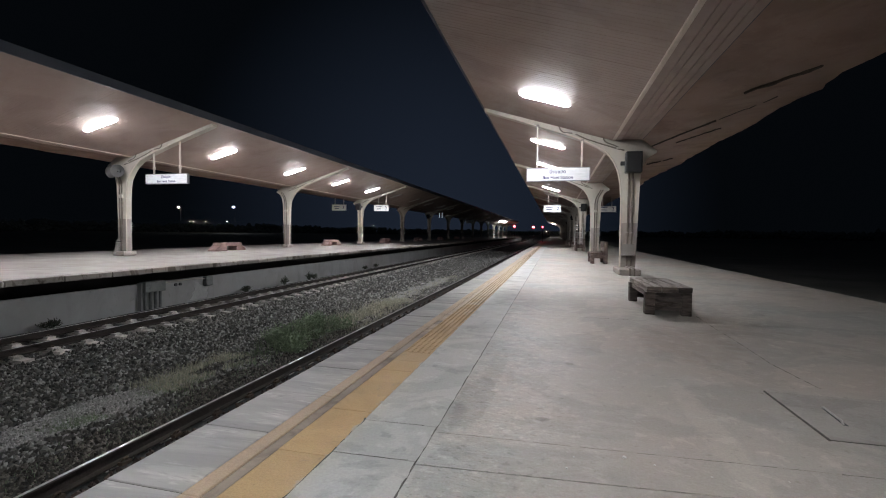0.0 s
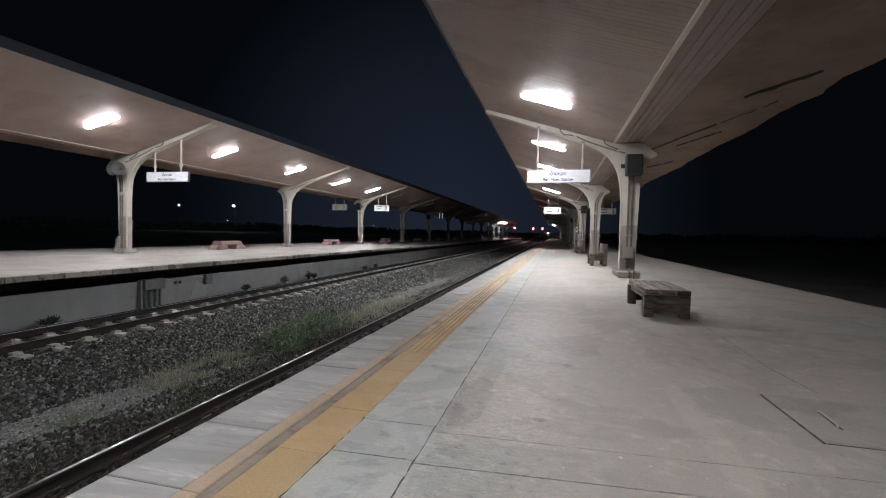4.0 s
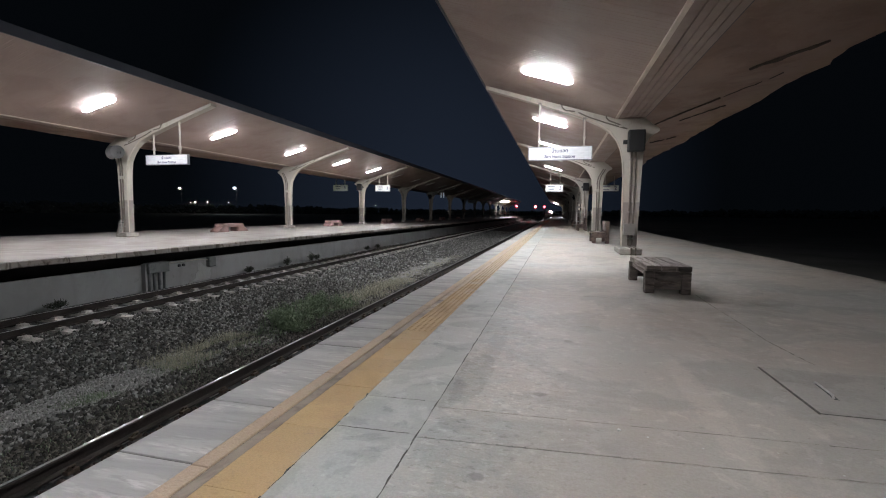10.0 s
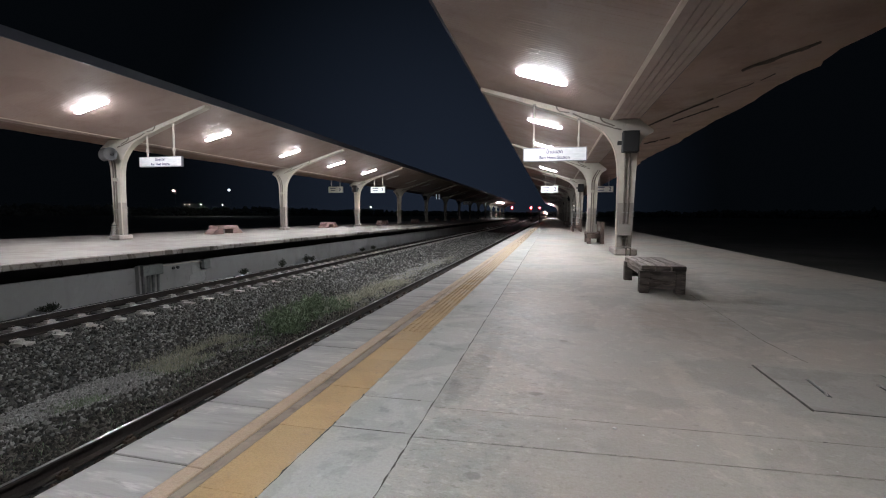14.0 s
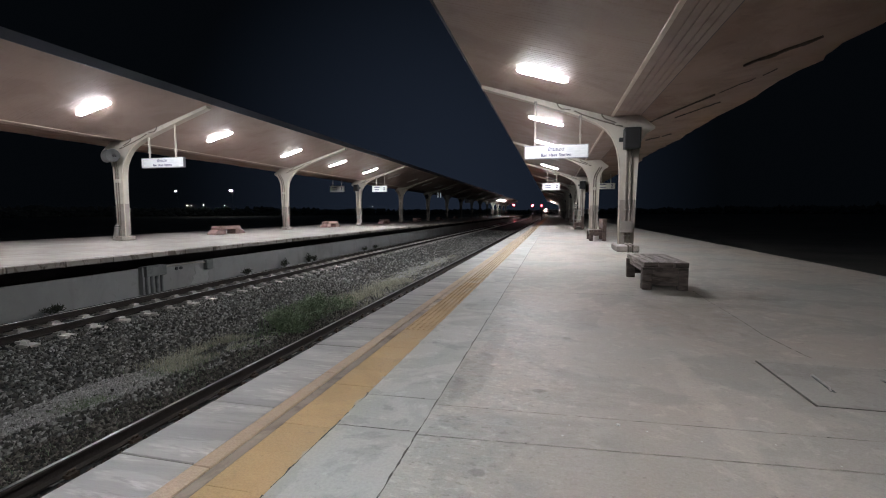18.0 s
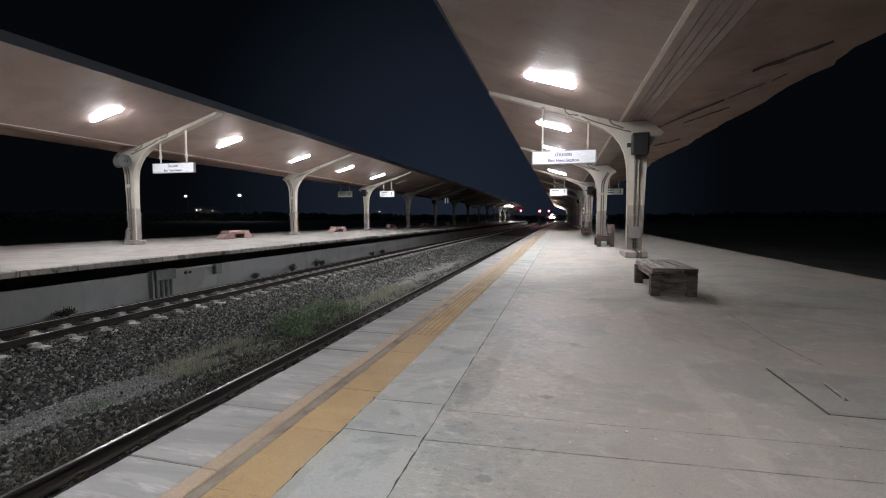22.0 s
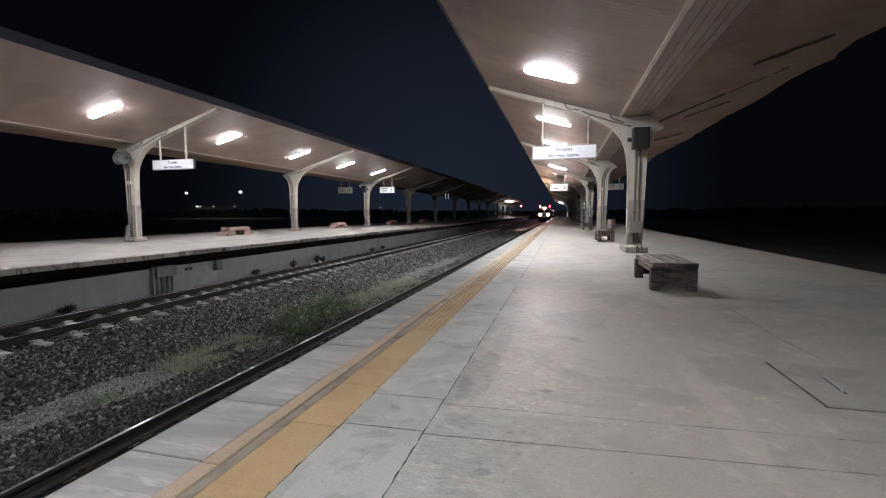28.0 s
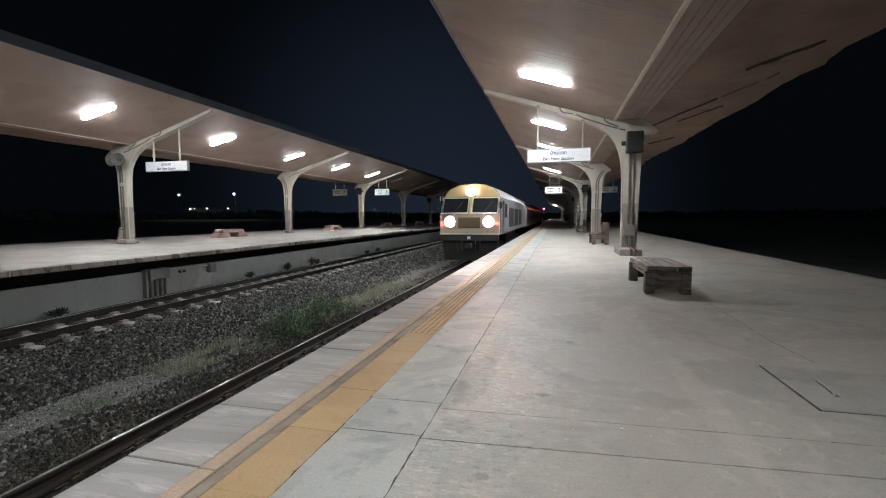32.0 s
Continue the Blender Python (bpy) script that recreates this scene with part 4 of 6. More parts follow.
    prism(bm, [(X(e), ez - 0.02), (X(e - 0.05), ez - 0.02), (X(e - 0.06), ez + 0.25), (X(e), ez + 0.25)], Y0, Y1)
    part("fascia", bm, M["roof"], root, "dark gutter fascia")
    bm = B()
    prism(bm, [(X(e), ez + 0.21), (X(e), ez + 0.245), (X(-0.5), vz + 0.38), (X(2.6), vz + 0.5), (X(2.6), vz + 0.46), (X(-0.5), vz + 0.34)], Y0, Y1)
    part("roof_sheet", bm, M["roof"], root, "dark roof sheeting")
    bm = B()
    prism(bm, [(X(2.4), vz + 0.2), (X(2.48), vz + 0.2), (X(2.48), vz + 0.5), (X(2.4), vz + 0.5)], Y0, Y1)
    part("back_fascia", bm, M["roof"], root, "dark rear fascia")
    return root


def batten(root, p, q, r, seed):
    """A frayed dark strip hanging loose along a torn seam."""
    rnd = random.Random(seed)
    bm = B()
    a, c = Vector(p), Vector(q)
    n = 9
    pts = [a + (c - a) * (k / n) + Vector((rnd.gauss(0, 0.008), rnd.gauss(0, 0.012), rnd.gauss(0, 0.006))) for k in range(n + 1)]
    for k in range(n):
        if rnd.random() > 0.1:
            rod(bm, pts[k], pts[k + 1], r * rnd.uniform(0.6, 1.0), 5, r * rnd.uniform(0.6, 1.0))
    part("loose_batten", bm, M["torn"], root, "frayed dark strip hanging along a torn seam")


NEAR = canopy("canopy_near", RX, 1, 0.0, "long folded platform canopy with a ribbed brown ceiling")
canopy("canopy_far", LX, -1, 0.12, "long folded canopy over the opposite platform", 4.66)
batten(NEAR, (3.71, 10.6, 4.13), (4.45, 9.35, 4.17), 0.042, 1)
batten(NEAR, (2.90, 16.5, 4.10), (3.92, 13.0, 4.13), 0.028, 2)
batten(NEAR, (3.65, 20.3, 4.12), (4.33, 19.1, 4.14), 0.03, 5)
batten(NEAR, (3.67, 15.77, 4.13), (4.37, 14.01, 4.16), 0.022, 3)
batten(NEAR, (3.98, 12.9, 4.14), (4.55, 11.2, 4.18), 0.014, 4)


# ---------------------------------------------------------------- columns
ARM = [(-4.5, 5.27), (-4.5, 5.16), (-3.4, 4.80), (-2.4, 4.46), (-1.8, 4.25), (-1.3, 4.05), (-0.95, 3.88), (-0.65, 3.66), (-0.45, 3.40), (-0.33, 3.10), (-0.26, 2.75), (-0.228, 2.3), (-0.215, 1.54)]
BACK = [(0.245, 1.54), (0.29, 2.9), (0.34, 3.25), (0.45, 3.47), (0.60, 3.60), (0.72, 3.66), (0.72, 3.72), (0.3, 4.06), (-0.5, 4.055)]


def column(c, y, s, z0, zo, speaker, service, dimmed=False):
    col = base("canopy_column", "cream concrete canopy column with a curved bracket arm and grey-brown base band", "column", "canopy columns", at=pose(c, y, z0) if s > 0 else Matrix.Translation((c, y, z0)) @ Matrix.Rotation(math.pi, 4, "Z"))
    d = zo - z0
    w = 1.0 if s > 0 else 0.88
    f = lambda p: (p[0] * (w if abs(p[0]) < 0.34 else 1.0), p[1] + (d if p[1] > 2.6 else 0))
    bm = B()
    prism(bm, [f(p) for p in ARM + BACK], -0.14, 0.14)
    part("bracket_arm", bm, M["cream"], col, "cream painted shaft and curved arm")
    bm = B()
    prism(bm, [(-0.22 * w, 0.16), (0.21 * w, 0.16), (0.247 * w + 0.001, 1.545), (-0.217 * w - 0.001, 1.545)], -0.143, 0.143)
    part("base_band", bm, M["greyband"], col, "grey-brown painted lower shaft")
    bm = B()
    box(bm, -0.37 if s > 0 else -0.25, 0.25 if s > 0 else 0.24, -0.95 if s > 0 else -0.32, 0.36 if s > 0 else 0.32, 0.0, 0.19, 0.03)
    part("plinth", bm, M["plinth"], col, "rough worn concrete plinth")
    if s > 0:
        for x in (-0.06, 0.06):
            bm = B()
            tube(bm, [(x, -0.985, 0.0), (x, -0.985, 0.2), (x, -0.94, 0.215), (x, -0.2, 0.215)], 0.026, 8)
            part("floor_conduit", bm, M["brown_pipe"], col, "brown conduit running over the plinth")
    k = -1 if s > 0 else 1
    for x in (-0.04, 0.075):
        top = [(x, k * 0.175, 3.1), (x - 0.1, k * 0.165, 3.5 + d)] if service else [(x, k * 0.175, 2.95), (x + 0.07, k * 0.17, 3.25 + d), (x + 0.3, k * 0.165, 3.66 + d)]
        bm = B()
        tube(bm, [(x, k * 0.175, 0.19)] + top, 0.028, 8)
        cd = part("conduit", bm, M["brown_pipe"], col, "dull brown vertical conduit")
        for zc in (0.45, 1.25, 2.05, 2.85):
            bm = B()
            box(bm, x - 0.045, x + 0.045, k * 0.175 - 0.034, k * 0.175 + 0.034, zc - 0.012, zc + 0.012)
            part("clamp", bm, M["boxgrey"], cd, "steel saddle clamp")
    bm = B()
    yy = k * 0.15
    tube(bm, [(-0.24, yy, 0.2), (-0.25, yy, 2.3), (-0.285, yy, 2.75), (-0.355, yy, 3.10), (-0.475, yy, 3.40), (-0.67, yy, 3.68), (-0.97, yy, 3.90 + d), (-1.32, yy, 4.07 + d), (-1.82, yy, 4.28 + d), (-2.0, yy, 4.40 + d)], 0.026, 6)
    part("bent_conduit", bm, M["gloss_pipe"], col, "thin pale conduit bent along the arm")
    for pts in ([(-2.13, 4.56), (-2.09, 4.45), (-2.0, 4.37), (-1.84, 4.345), (-1.66, 4.32), (-1.5, 4.23), (-1.34, 4.15), (-1.05, 4.04), (-0.84, 3.96), (-0.63, 3.89), (-0.4, 3.81), (-0.19, 3.75)], [(-0.80, 4.16), (-0.79, 4.09), (-0.74, 4.03), (-0.66, 3.98), (-0.56, 3.945), (-0.42, 3.88), (-0.3, 3.81)]):
        bm = B()
        tube(bm, [(u, k * 0.165, z + d) for u, z in pts], 0.021, 6)
        part("loose_cable", bm, M["brown_pipe"], col, "brown sagging cable on the arm")
    for u, z in ((-1.66, 4.32), (-0.36, 3.83)):
        bm = B()
        box(bm, u - 0.06, u + 0.06, min(k * 0.15, k * 0.2), max(k * 0.15, k * 0.2), z + d - 0.03, z + d + 0.03, 0.006)
        part("cable_joint", bm, M["cream"], col, "small cable joint")
    if service:
        bm = B()
        box(bm, -0.2, 0.14, -0.32 if s > 0 else 0.15, -0.15 if s > 0 else 0.32, 0.55, 0.9, 0.012)
        part("service_box", bm, M["boxgrey"], col, "grey electrical box")
        bm = B()
        box(bm, -0.205, -0.19, -0.3 if s > 0 else 0.17, -0.17 if s > 0 else 0.3, 0.88, 1.02)
        part("switch", bm, M["boxgrey"], col)
    else:
        bm = B()
        box(bm, -0.14, 0.08, -0.24 if s > 0 else 0.14, -0.14 if s > 0 else 0.24, 2.42, 2.56, 0.01)
        part("junction_box", bm, M["cream"], col, "cream junction box")
    return col


def bell(bm, tip, way, rings, seg=20):
    """A thin-walled bell of (distance along the axis, radius) rings."""
    m = Matrix.Translation(tip) @ Vector(way).to_track_quat("Z", "Y").to_matrix().to_4x4()
    cur = [[bm.verts.new(m @ Vector((r * math.cos(2 * math.pi * k / seg), r * math.sin(2 * math.pi * k / seg), d))) for k in range(seg)] for d, r in rings]
    for p, q in zip(cur, cur[1:]):
        for k in range(seg):
            bm.faces.new((p[k], p[(k + 1) % seg], q[(k + 1) % seg], q[k]))
    return bm


def horn_pair(c, y, z):
    hp = base("horn_loudspeakers", "pair of grey horn loudspeakers high on a far platform column", "loudspeaker", "platform loudspeakers", at=pose(c, y, z))
    for dx, dy, ax, ay in ((-0.16, -0.22, 0.14, -1.0), (0.20, -0.36, 0.46, -0.9)):
        way = Vector((ax, ay, -0.03)).normalized()
        tip = Vector((dx, dy, 0.0))
        bm = bell(B(), tip, way, [(0.0, 0.05), (0.10, 0.09), (0.18, 0.16), (0.24, 0.245), (0.255, 0.27), (0.265, 0.27), (0.255, 0.25), (0.20, 0.17), (0.12, 0.08)])
        hn = part("horn", bm, M["horn_grey"], hp, "wide flared grey horn", True)
        bm = bell(B(), tip, way, [(0.10, 0.001), (0.13, 0.045), (0.19, 0.05), (0.20, 0.001)], 12)
        part("reflex_cone", bm, M["horn_grey"], hn, "small inner cone", True)
        bm = B()
        rod(bm, tip, tip - way * 0.14, 0.085, 14)
        part("driver", bm, M["dark"], hp, "dark driver behind the horn")
    bm = B()
    tube(bm, [(0.24, -0.14, 0.05), (0.0, -0.16, 0.05), (-0.16, -0.12, 0.05)], 0.022, 6)
    part("bracket", bm, M["pipe"], hp)


def speaker_box(c, y, s, z):
    sp = base("loudspeaker", "black box loudspeaker fixed high on a canopy column", "loudspeaker", "platform loudspeakers", at=Matrix.Translation((c, y, z)) @ Matrix.Rotation(0 if s > 0 else math.pi, 4, "Z"))
    k = -1 if s > 0 else 1
    a, b = sorted((k * 0.21, k * 0.52))
    bm = B()
    box(bm, -0.13, 0.33, a, b, -0.31, 0.31, 0.02)
    part("cabinet", bm, M["dark"], sp, "black cabinet")
    a, b = sorted((k * 0.521, k * 0.54))
    bm = B()
    box(bm, -0.10, 0.30, a, b, -0.28, 0.28, 0.006)
    part("grille", bm, M["grille"], sp, "black mesh grille")
    a, b = sorted((k * 0.12, k * 0.23))
    bm = B()
    box(bm, -0.24, 0.0, a, b, -0.06, 0.06, 0.01)
    part("bracket", bm, M["dark"], sp)


def wrap(x, y):
    w = base("wrapped_cable_end", "dirty grey plastic wrapped round cable ends at a column foot", "wrapping", at=pose(x, y, LZ))
    bm = B()
    rings = []
    for z, r in ((0.0, 0.15), (0.08, 0.17), (0.22, 0.13), (0.4, 0.11), (0.55, 0.12), (0.66, 0.08), (0.72, 0.03)):
        rings.append([bm.verts.new((r * (1 + 0.22 * noise.noise((q * 2.1, z * 7, 1.0))) * math.cos(q * math.pi / 7) - 0.06 + 0.14 * z, 0.55 * r * math.sin(q * math.pi / 7), z)) for q in range(14)])
    for a, b in zip(rings, rings[1:]):
        for q in range(14):
            bm.faces.new((a[q], a[(q + 1) % 14], b[(q + 1) % 14], b[q]))
    bm.faces.new(rings[-1])
    part("plastic_sheet", bm, M["cloth"], w)
    bm = B()
    rod(bm, (0.02, 0, 0.585), (0.02, 0, 0.61), 0.13, 12)
    part("tie", bm, M["dark"], w, "dark tie")


# reflected glints beside the column, made as small glowing spots
def glint_spots(x, y):
    il = base("glint_spots", "two small glowing spots on a bracket, standing for reflected glints", "indicator light", at=pose(x, y, 0))
    bm = B()
    box(bm, -0.012, 0.012, -0.012, 0.012, 1.45, 2.0)
    box(bm, 0.0, 0.2, -0.01, 0.01, 1.70, 1.725)
    part("bracket", bm, M["pipe"], il, "thin steel bracket")
    for z in (1.59, 1.91):
        bm = B()
        box(bm, -0.05, 0.05, -0.03, 0.03, z - 0.04, z + 0.04, 0.01)
        hs = part("lamp_housing", bm, M["boxgrey"], il)
        bm = B()
        box(bm, -0.035, 0.035, -0.034, -0.0305, z - 0.028, z + 0.028)
        part("lens", bm, M["glint_glow"], hs, "small glowing spot for a glint")


glint_spots(1.76, RY + 2 * RP - 0.05)
# pale upright bars; an added glow replaces the light that falls on them
def hanging_bars(y, xs):
    ht = base("glowing_hanging_bars", "short white bars hanging upright under a canopy arm, given a faint glow", "tube light", "hanging tubes", at=pose(-16.0, y, 3.7))
    for x in xs:
        bm = B()
        rod(bm, (x, 0, -0.38), (x, 0, 0.36), 0.05, 10)
        tb = part("tube", bm, M["bar_glow"], ht, "white bar with added glow")
        bm = B()
        rod(bm, (x, 0, 0.36), (x, 0, 0.95), 0.012, 6)
        part("hanger", bm, M["pipe"], tb)


hanging_bars(63.2, (-0.2, 0.2))
hanging_bars(111.2, (0.0,))
NR, NL = 14, 14
for k in range(-2, NR):
    column(RX, RY + RP * k if k != -1 else 1.2, 1, 0.0, 0.0, k % 2 == 0, k % 2 == 0)
    if k % 2 == 0:
        speaker_box(RX - 0.05, RY + RP * k, 1, 3.35)
for k in range(-2, NL):
    column(LX, LY + LP * k, -1, LZ, 0.12, k % 2 == 0, k % 2 == 0 and k != 0)
    if k == 0:
        horn_pair(LX, LY, 3.55)
        wrap(LX - 0.13, LY - 0.24)
    elif k % 2 == 0 and k < 8:
        speaker_box(LX, LY + LP * k, -1, 3.5)


# ---------------------------------------------------------------- lights
def light_meshes(lit):
    h = B()
    box(h, -0.58, 0.58, -0.055, 0.055, 0.122, 0.14)
    d = B()
    rings = []
    for x, k in ((-0.66, 0.45), (-0.60, 0.9), (-0.5, 1.0), (0.5, 1.0), (0.60, 0.9), (0.66, 0.45)):
        rings.append([d.verts.new((x, p * k, 0.124 + (q - 0.124) * (0.55 + 0.45 * k))) for p, q in ((-0.066, 0.124), (-0.076, 0.098), (-0.064, 0.066), (0.064, 0.066), (0.076, 0.098), (0.066, 0.124))])
    for a, b in zip(rings, rings[1:]):
        for q in range(6):
            d.faces.new((a[q], b[q], b[(q + 1) % 6], a[(q + 1) % 6]))
    d.faces.new(rings[0])
    d.faces.new(rings[-1])
    bmesh.ops.recalc_face_normals(d, faces=d.faces[:])
    t = B()
    prism(t, [(-0.052, 0.064), (-0.048, 0.054), (0.048, 0.054), (0.052, 0.064)], -0.57, 0.57, "x")
    return mesh_of("housing", h, M["white"]), mesh_of("diffuser", d, M["lamp_side"] if lit else M["lamp_off"]), mesh_of("tube_window", t, M["lamp_on"] if lit else M["lamp_off"])


LIT, OFF = light_meshes(True), light_meshes(False)
TILT = math.atan(0.302)


def ceiling_light(x, y, z, s, lit, unseen=False):
    lt = base("ceiling_light", "lit white fluorescent batten on the canopy ceiling" if lit else "unlit fluorescent batten on the canopy ceiling", "ceiling light", "canopy lights", at=Matrix.Translation((x, y, z)) @ Matrix.Rotation(0 if s > 0 else radians(6), 4, "Z") @ Matrix.Rotation(s * TILT, 4, "Y"))
    for nm, me in zip(("housing", "diffuser", "tube_window"), LIT if lit else OFF):
        if unseen and nm == "tube_window":
            me = me.copy()
            me.materials[0] = M["lamp_unseen"]
        o = new(nm, me)
        o.parent = lt


for i in range(-3, 27):
    y = 12.05 + 5.9 * i
    u = -2.55
    # -2 is an unseen lamp added overhead to light the near floor
    if i in (-2, 0, 1, 2, 4, 23, 24):
        ceiling_light(RX + u, y, 4.07 + (-0.52 - u) * 0.302 - 0.135, 1, True, i == -2)
    elif i > 2:
        ceiling_light(RX + u, y, 4.07 + (-0.52 - u) * 0.302 - 0.135, 1, False)
for i in range(-3, 27):
    y = 12.4 + 5.97 * i
    u = -2.5
    if i in (-1, 0, 1, 2, 3, 4, 20, 21, 22):
        ceiling_light(LX - u, y, 4.19 + (-0.52 - u) * 0.302 - 0.135, -1, True)
    elif i > 4:
        ceiling_light(LX - u, y, 4.19 + (-0.52 - u) * 0.302 - 0.135, -1, False)


# ---------------------------------------------------------------- signs
def text_mesh(body, size, m):
    cu = bpy.data.curves.new("text", "FONT")
    cu.body, cu.size, cu.align_x, cu.align_y = body, size, "CENTER", "CENTER"
    cu.extrude = 0.001
    cu.offset = size * 0.018
    tmp = new("text_maker", cu)
    bpy.context.view_layer.update()
    me = bpy.data.meshes.new_from_object(tmp.evaluated_get(bpy.context.evaluated_depsgraph_get()))
    bpy.data.objects.remove(tmp)
    me.materials.clear()
    me.materials.append(m)
    return me


def letters(me):
    """The line of writing as one mesh a letter, marks above a letter staying with it."""
    bm = B()
    bm.from_mesh(me)
    left, runs = set(bm.faces), []
    while left:
        stack, isle = [left.pop()], []
        while stack:
            f = stack.pop()
            isle.append(f)
            for e in f.edges:
                for g in e.link_faces:
                    if g in left:
                        left.remove(g)
                        stack.append(g)
        xs = [v.co.x for f in isle for v in f.verts]
        runs.append([min(xs), max(xs), isle])
    runs.sort(key=lambda r: r[0])
    out = []
    for r in runs:
        if out and r[0] < out[-1][1] - 0.003:
            out[-1][1] = max(out[-1][1], r[1])
            out[-1][2] += r[2]
        else:
            out.append(r)
    res = []
    for lo, hi, isle in out:
        ids, vs, fs = {}, [], []
        for f in isle:
            for v in f.verts:
                if v not in ids:
                    ids[v] = len(vs)
                    vs.append(tuple(v.co))
            fs.append(tuple(ids[v] for v in f.verts))
        res.append(arrays("letter", vs, fs, M["ink"]))
    bm.free()
    return res


def hanging_sign(x0, x1, y, z0, z1, hangers, lines, label):
    cx, cz, w, h = (x0 + x1) / 2, (z0 + z1) / 2, x1 - x0, z1 - z0
    hr = 0.026 if cx > -5 else 0.034
    sg = base("hanging_sign", label, "sign", "platform signs", at=pose(cx, y, cz))
    bm = B()
    box(bm, -w / 2 + 0.02, w / 2 - 0.02, -0.05, 0.05, -h / 2 + 0.02, h / 2 - 0.02)
    part("panel", bm, M["acrylic" if w > 1.6 else "white"], sg, "white glossy panel")
    for q in ((-w / 2, w / 2, -h / 2, -h / 2 + 0.022), (-w / 2, w / 2, h / 2 - 0.022, h / 2), (-w / 2, -w / 2 + 0.022, -h / 2 + 0.022, h / 2 - 0.022), (w / 2 - 0.022, w / 2, -h / 2 + 0.022, h / 2 - 0.022)):
        bm = B()
        box(bm, q[0], q[1], -0.056, 0.056, q[2], q[3])
        part("frame_bar", bm, M["sign_frame"], sg, "thin metal frame")
    for hx, ztop in hangers:
        bm = B()
        rod(bm, (hx - cx, 0, h / 2), (hx - cx, 0, ztop - cz), hr, 8)
        rod(bm, (hx - cx, 0, h / 2 + 0.2), (hx - cx, 0, h / 2 + 0.3), hr * 1.6, 8)
        hg = part("hanger", bm, M["cream"], sg, "pale hanger rod")
        bm = B()
        box(bm, hx - cx - hr * 1.8, hx - cx + hr * 1.8, -0.04, 0.34 if y < RY else 0.06, ztop - cz - 0.02, ztop - cz + 0.035, 0.004)
        part("hanger_bracket", bm, M["boxgrey"], hg, "steel bracket under the canopy arm")
    for body, size, px, pz in lines:
        if body == "#":
            bm = B()
            box(bm, px - size / 2, px + size / 2, -0.053, -0.0505, pz - 0.03, pz + 0.03)
            part("writing_bar", bm, M["ink"], sg, "dark printed line")
        else:
            for me in letters(text_mesh(body, size, M["ink"])):
                o = new("letter", me)
                o.parent = sg
                o.matrix_basis = pose(px, -0.053, pz, 90)
    return sg


STATION = [("\u0e1a\u0e49\u0e32\u0e19\u0e41\u0e2e\u0e14", 0.15, 0.0, 0.075), ("Ban Haet Station", 0.135, 0.0, -0.10)]
NUM2 = [("#", 0.55, -0.25, 0.12), ("#", 0.45, -0.25, -0.08), ("2", 0.38, 0.45, 0.0)]
NUM3 = [("#", 0.55, -0.25, 0.12), ("#", 0.45, -0.25, -0.08), ("3", 0.38, 0.45, 0.0)]
hanging_sign(-0.92, 1.0, RY - 0.3, 2.83, 3.25, [(-0.60, 4.57), (0.75, 4.07)], STATION, "white hanging station name sign under the canopy arm")
hanging_sign(-0.93, 0.46, RY + 2 * RP - 0.2, 2.98, 3.56, [(-0.55, 4.6), (0.2, 4.4)], NUM2, "white hanging platform number two sign")
hanging_sign(3.35, 4.75, RY + 2 * RP, 3.0, 3.5, [(3.7, 4.2), (4.4, 4.25)], NUM2, "unlit hanging platform number two sign")
hanging_sign(-16.6, -14.51, LY, 3.05, 3.46, [(-16.2, 4.6), (-14.9, 4.95)], STATION, "white hanging station name sign on the far platform")
hanging_sign(-16.4, -14.95, LY + 2 * LP, 3.11, 3.69, [(-16.0, 4.7), (-15.2, 4.95)], NUM3, "white hanging platform number three sign")
hanging_sign(-20.7, -19.2, LY + 2 * LP, 3.15, 3.75, [(-20.4, 4.3), (-19.5, 4.3)], NUM3, "unlit hanging platform number three sign")

hanging_sign(-17.0, -15.4, LY + 6 * LP, 3.1, 3.75, [(-16.6, 4.55), (-15.8, 4.8)], NUM3, "white hanging platform sign far down the platform")


# ---------------------------------------------------------------- benches
def plain_bench(x, y, rz):
    bn = base("platform_bench", "low backless bench of weathered mottled grey-brown timber blocks", "bench", "platform benches", at=pose(x, y, 0, 0, 0, rz))
    for k in range(3):
        a = -0.315 + 0.21 * k
        bm = B()
        box(bm, a + 0.004, a + 0.206, -0.745, 0.745, 0.338, 0.42, 0.007)
        pl = part("seat_plank", bm, M["wood"], bn)
        # thin plates darken the plank ends, standing in for their shaded side
        for e in (-1, 1):
            bm = B()
            box(bm, a + 0.009 + 0.004 * k, a + 0.200, min(e * 0.743, e * 0.752), max(e * 0.743, e * 0.752), 0.343, 0.414, 0.003)
            part("plank_end", bm, M["wood_shaded"], pl, "sawn plank end with shade painted in")
    for e in (-1, 1):
        for q in ((-0.33, -0.195), (0.175, 0.305)):
            bm = B()
            box(bm, q[0], q[1], e * 0.68 - 0.07, e * 0.68 + 0.07, 0.0, 0.335, 0.006)
            part("leg", bm, M["wood_shaded"], bn)
        bm = B()
        box(bm, -0.192, 0.172, e * 0.70 - 0.045, e * 0.70 + 0.045, 0.205, 0.335, 0.008)
        part("cross_board", bm, M["wood_shaded"], bn)
        bm = B()
        box(bm, -0.192, 0.172, e * 0.69 - 0.04, e * 0.69 + 0.04, 0.07, 0.20, 0.006)
        part("stretcher", bm, M["wood_shaded"], bn, "lower board under the end, shade painted in")
    for q in (-0.26, 0.26):
        bm = B()
        box(bm, q - 0.03, q + 0.03, -0.60, 0.60, 0.25, 0.336, 0.006)
        part("side_rail", bm, M["wood"], bn)
    return bn


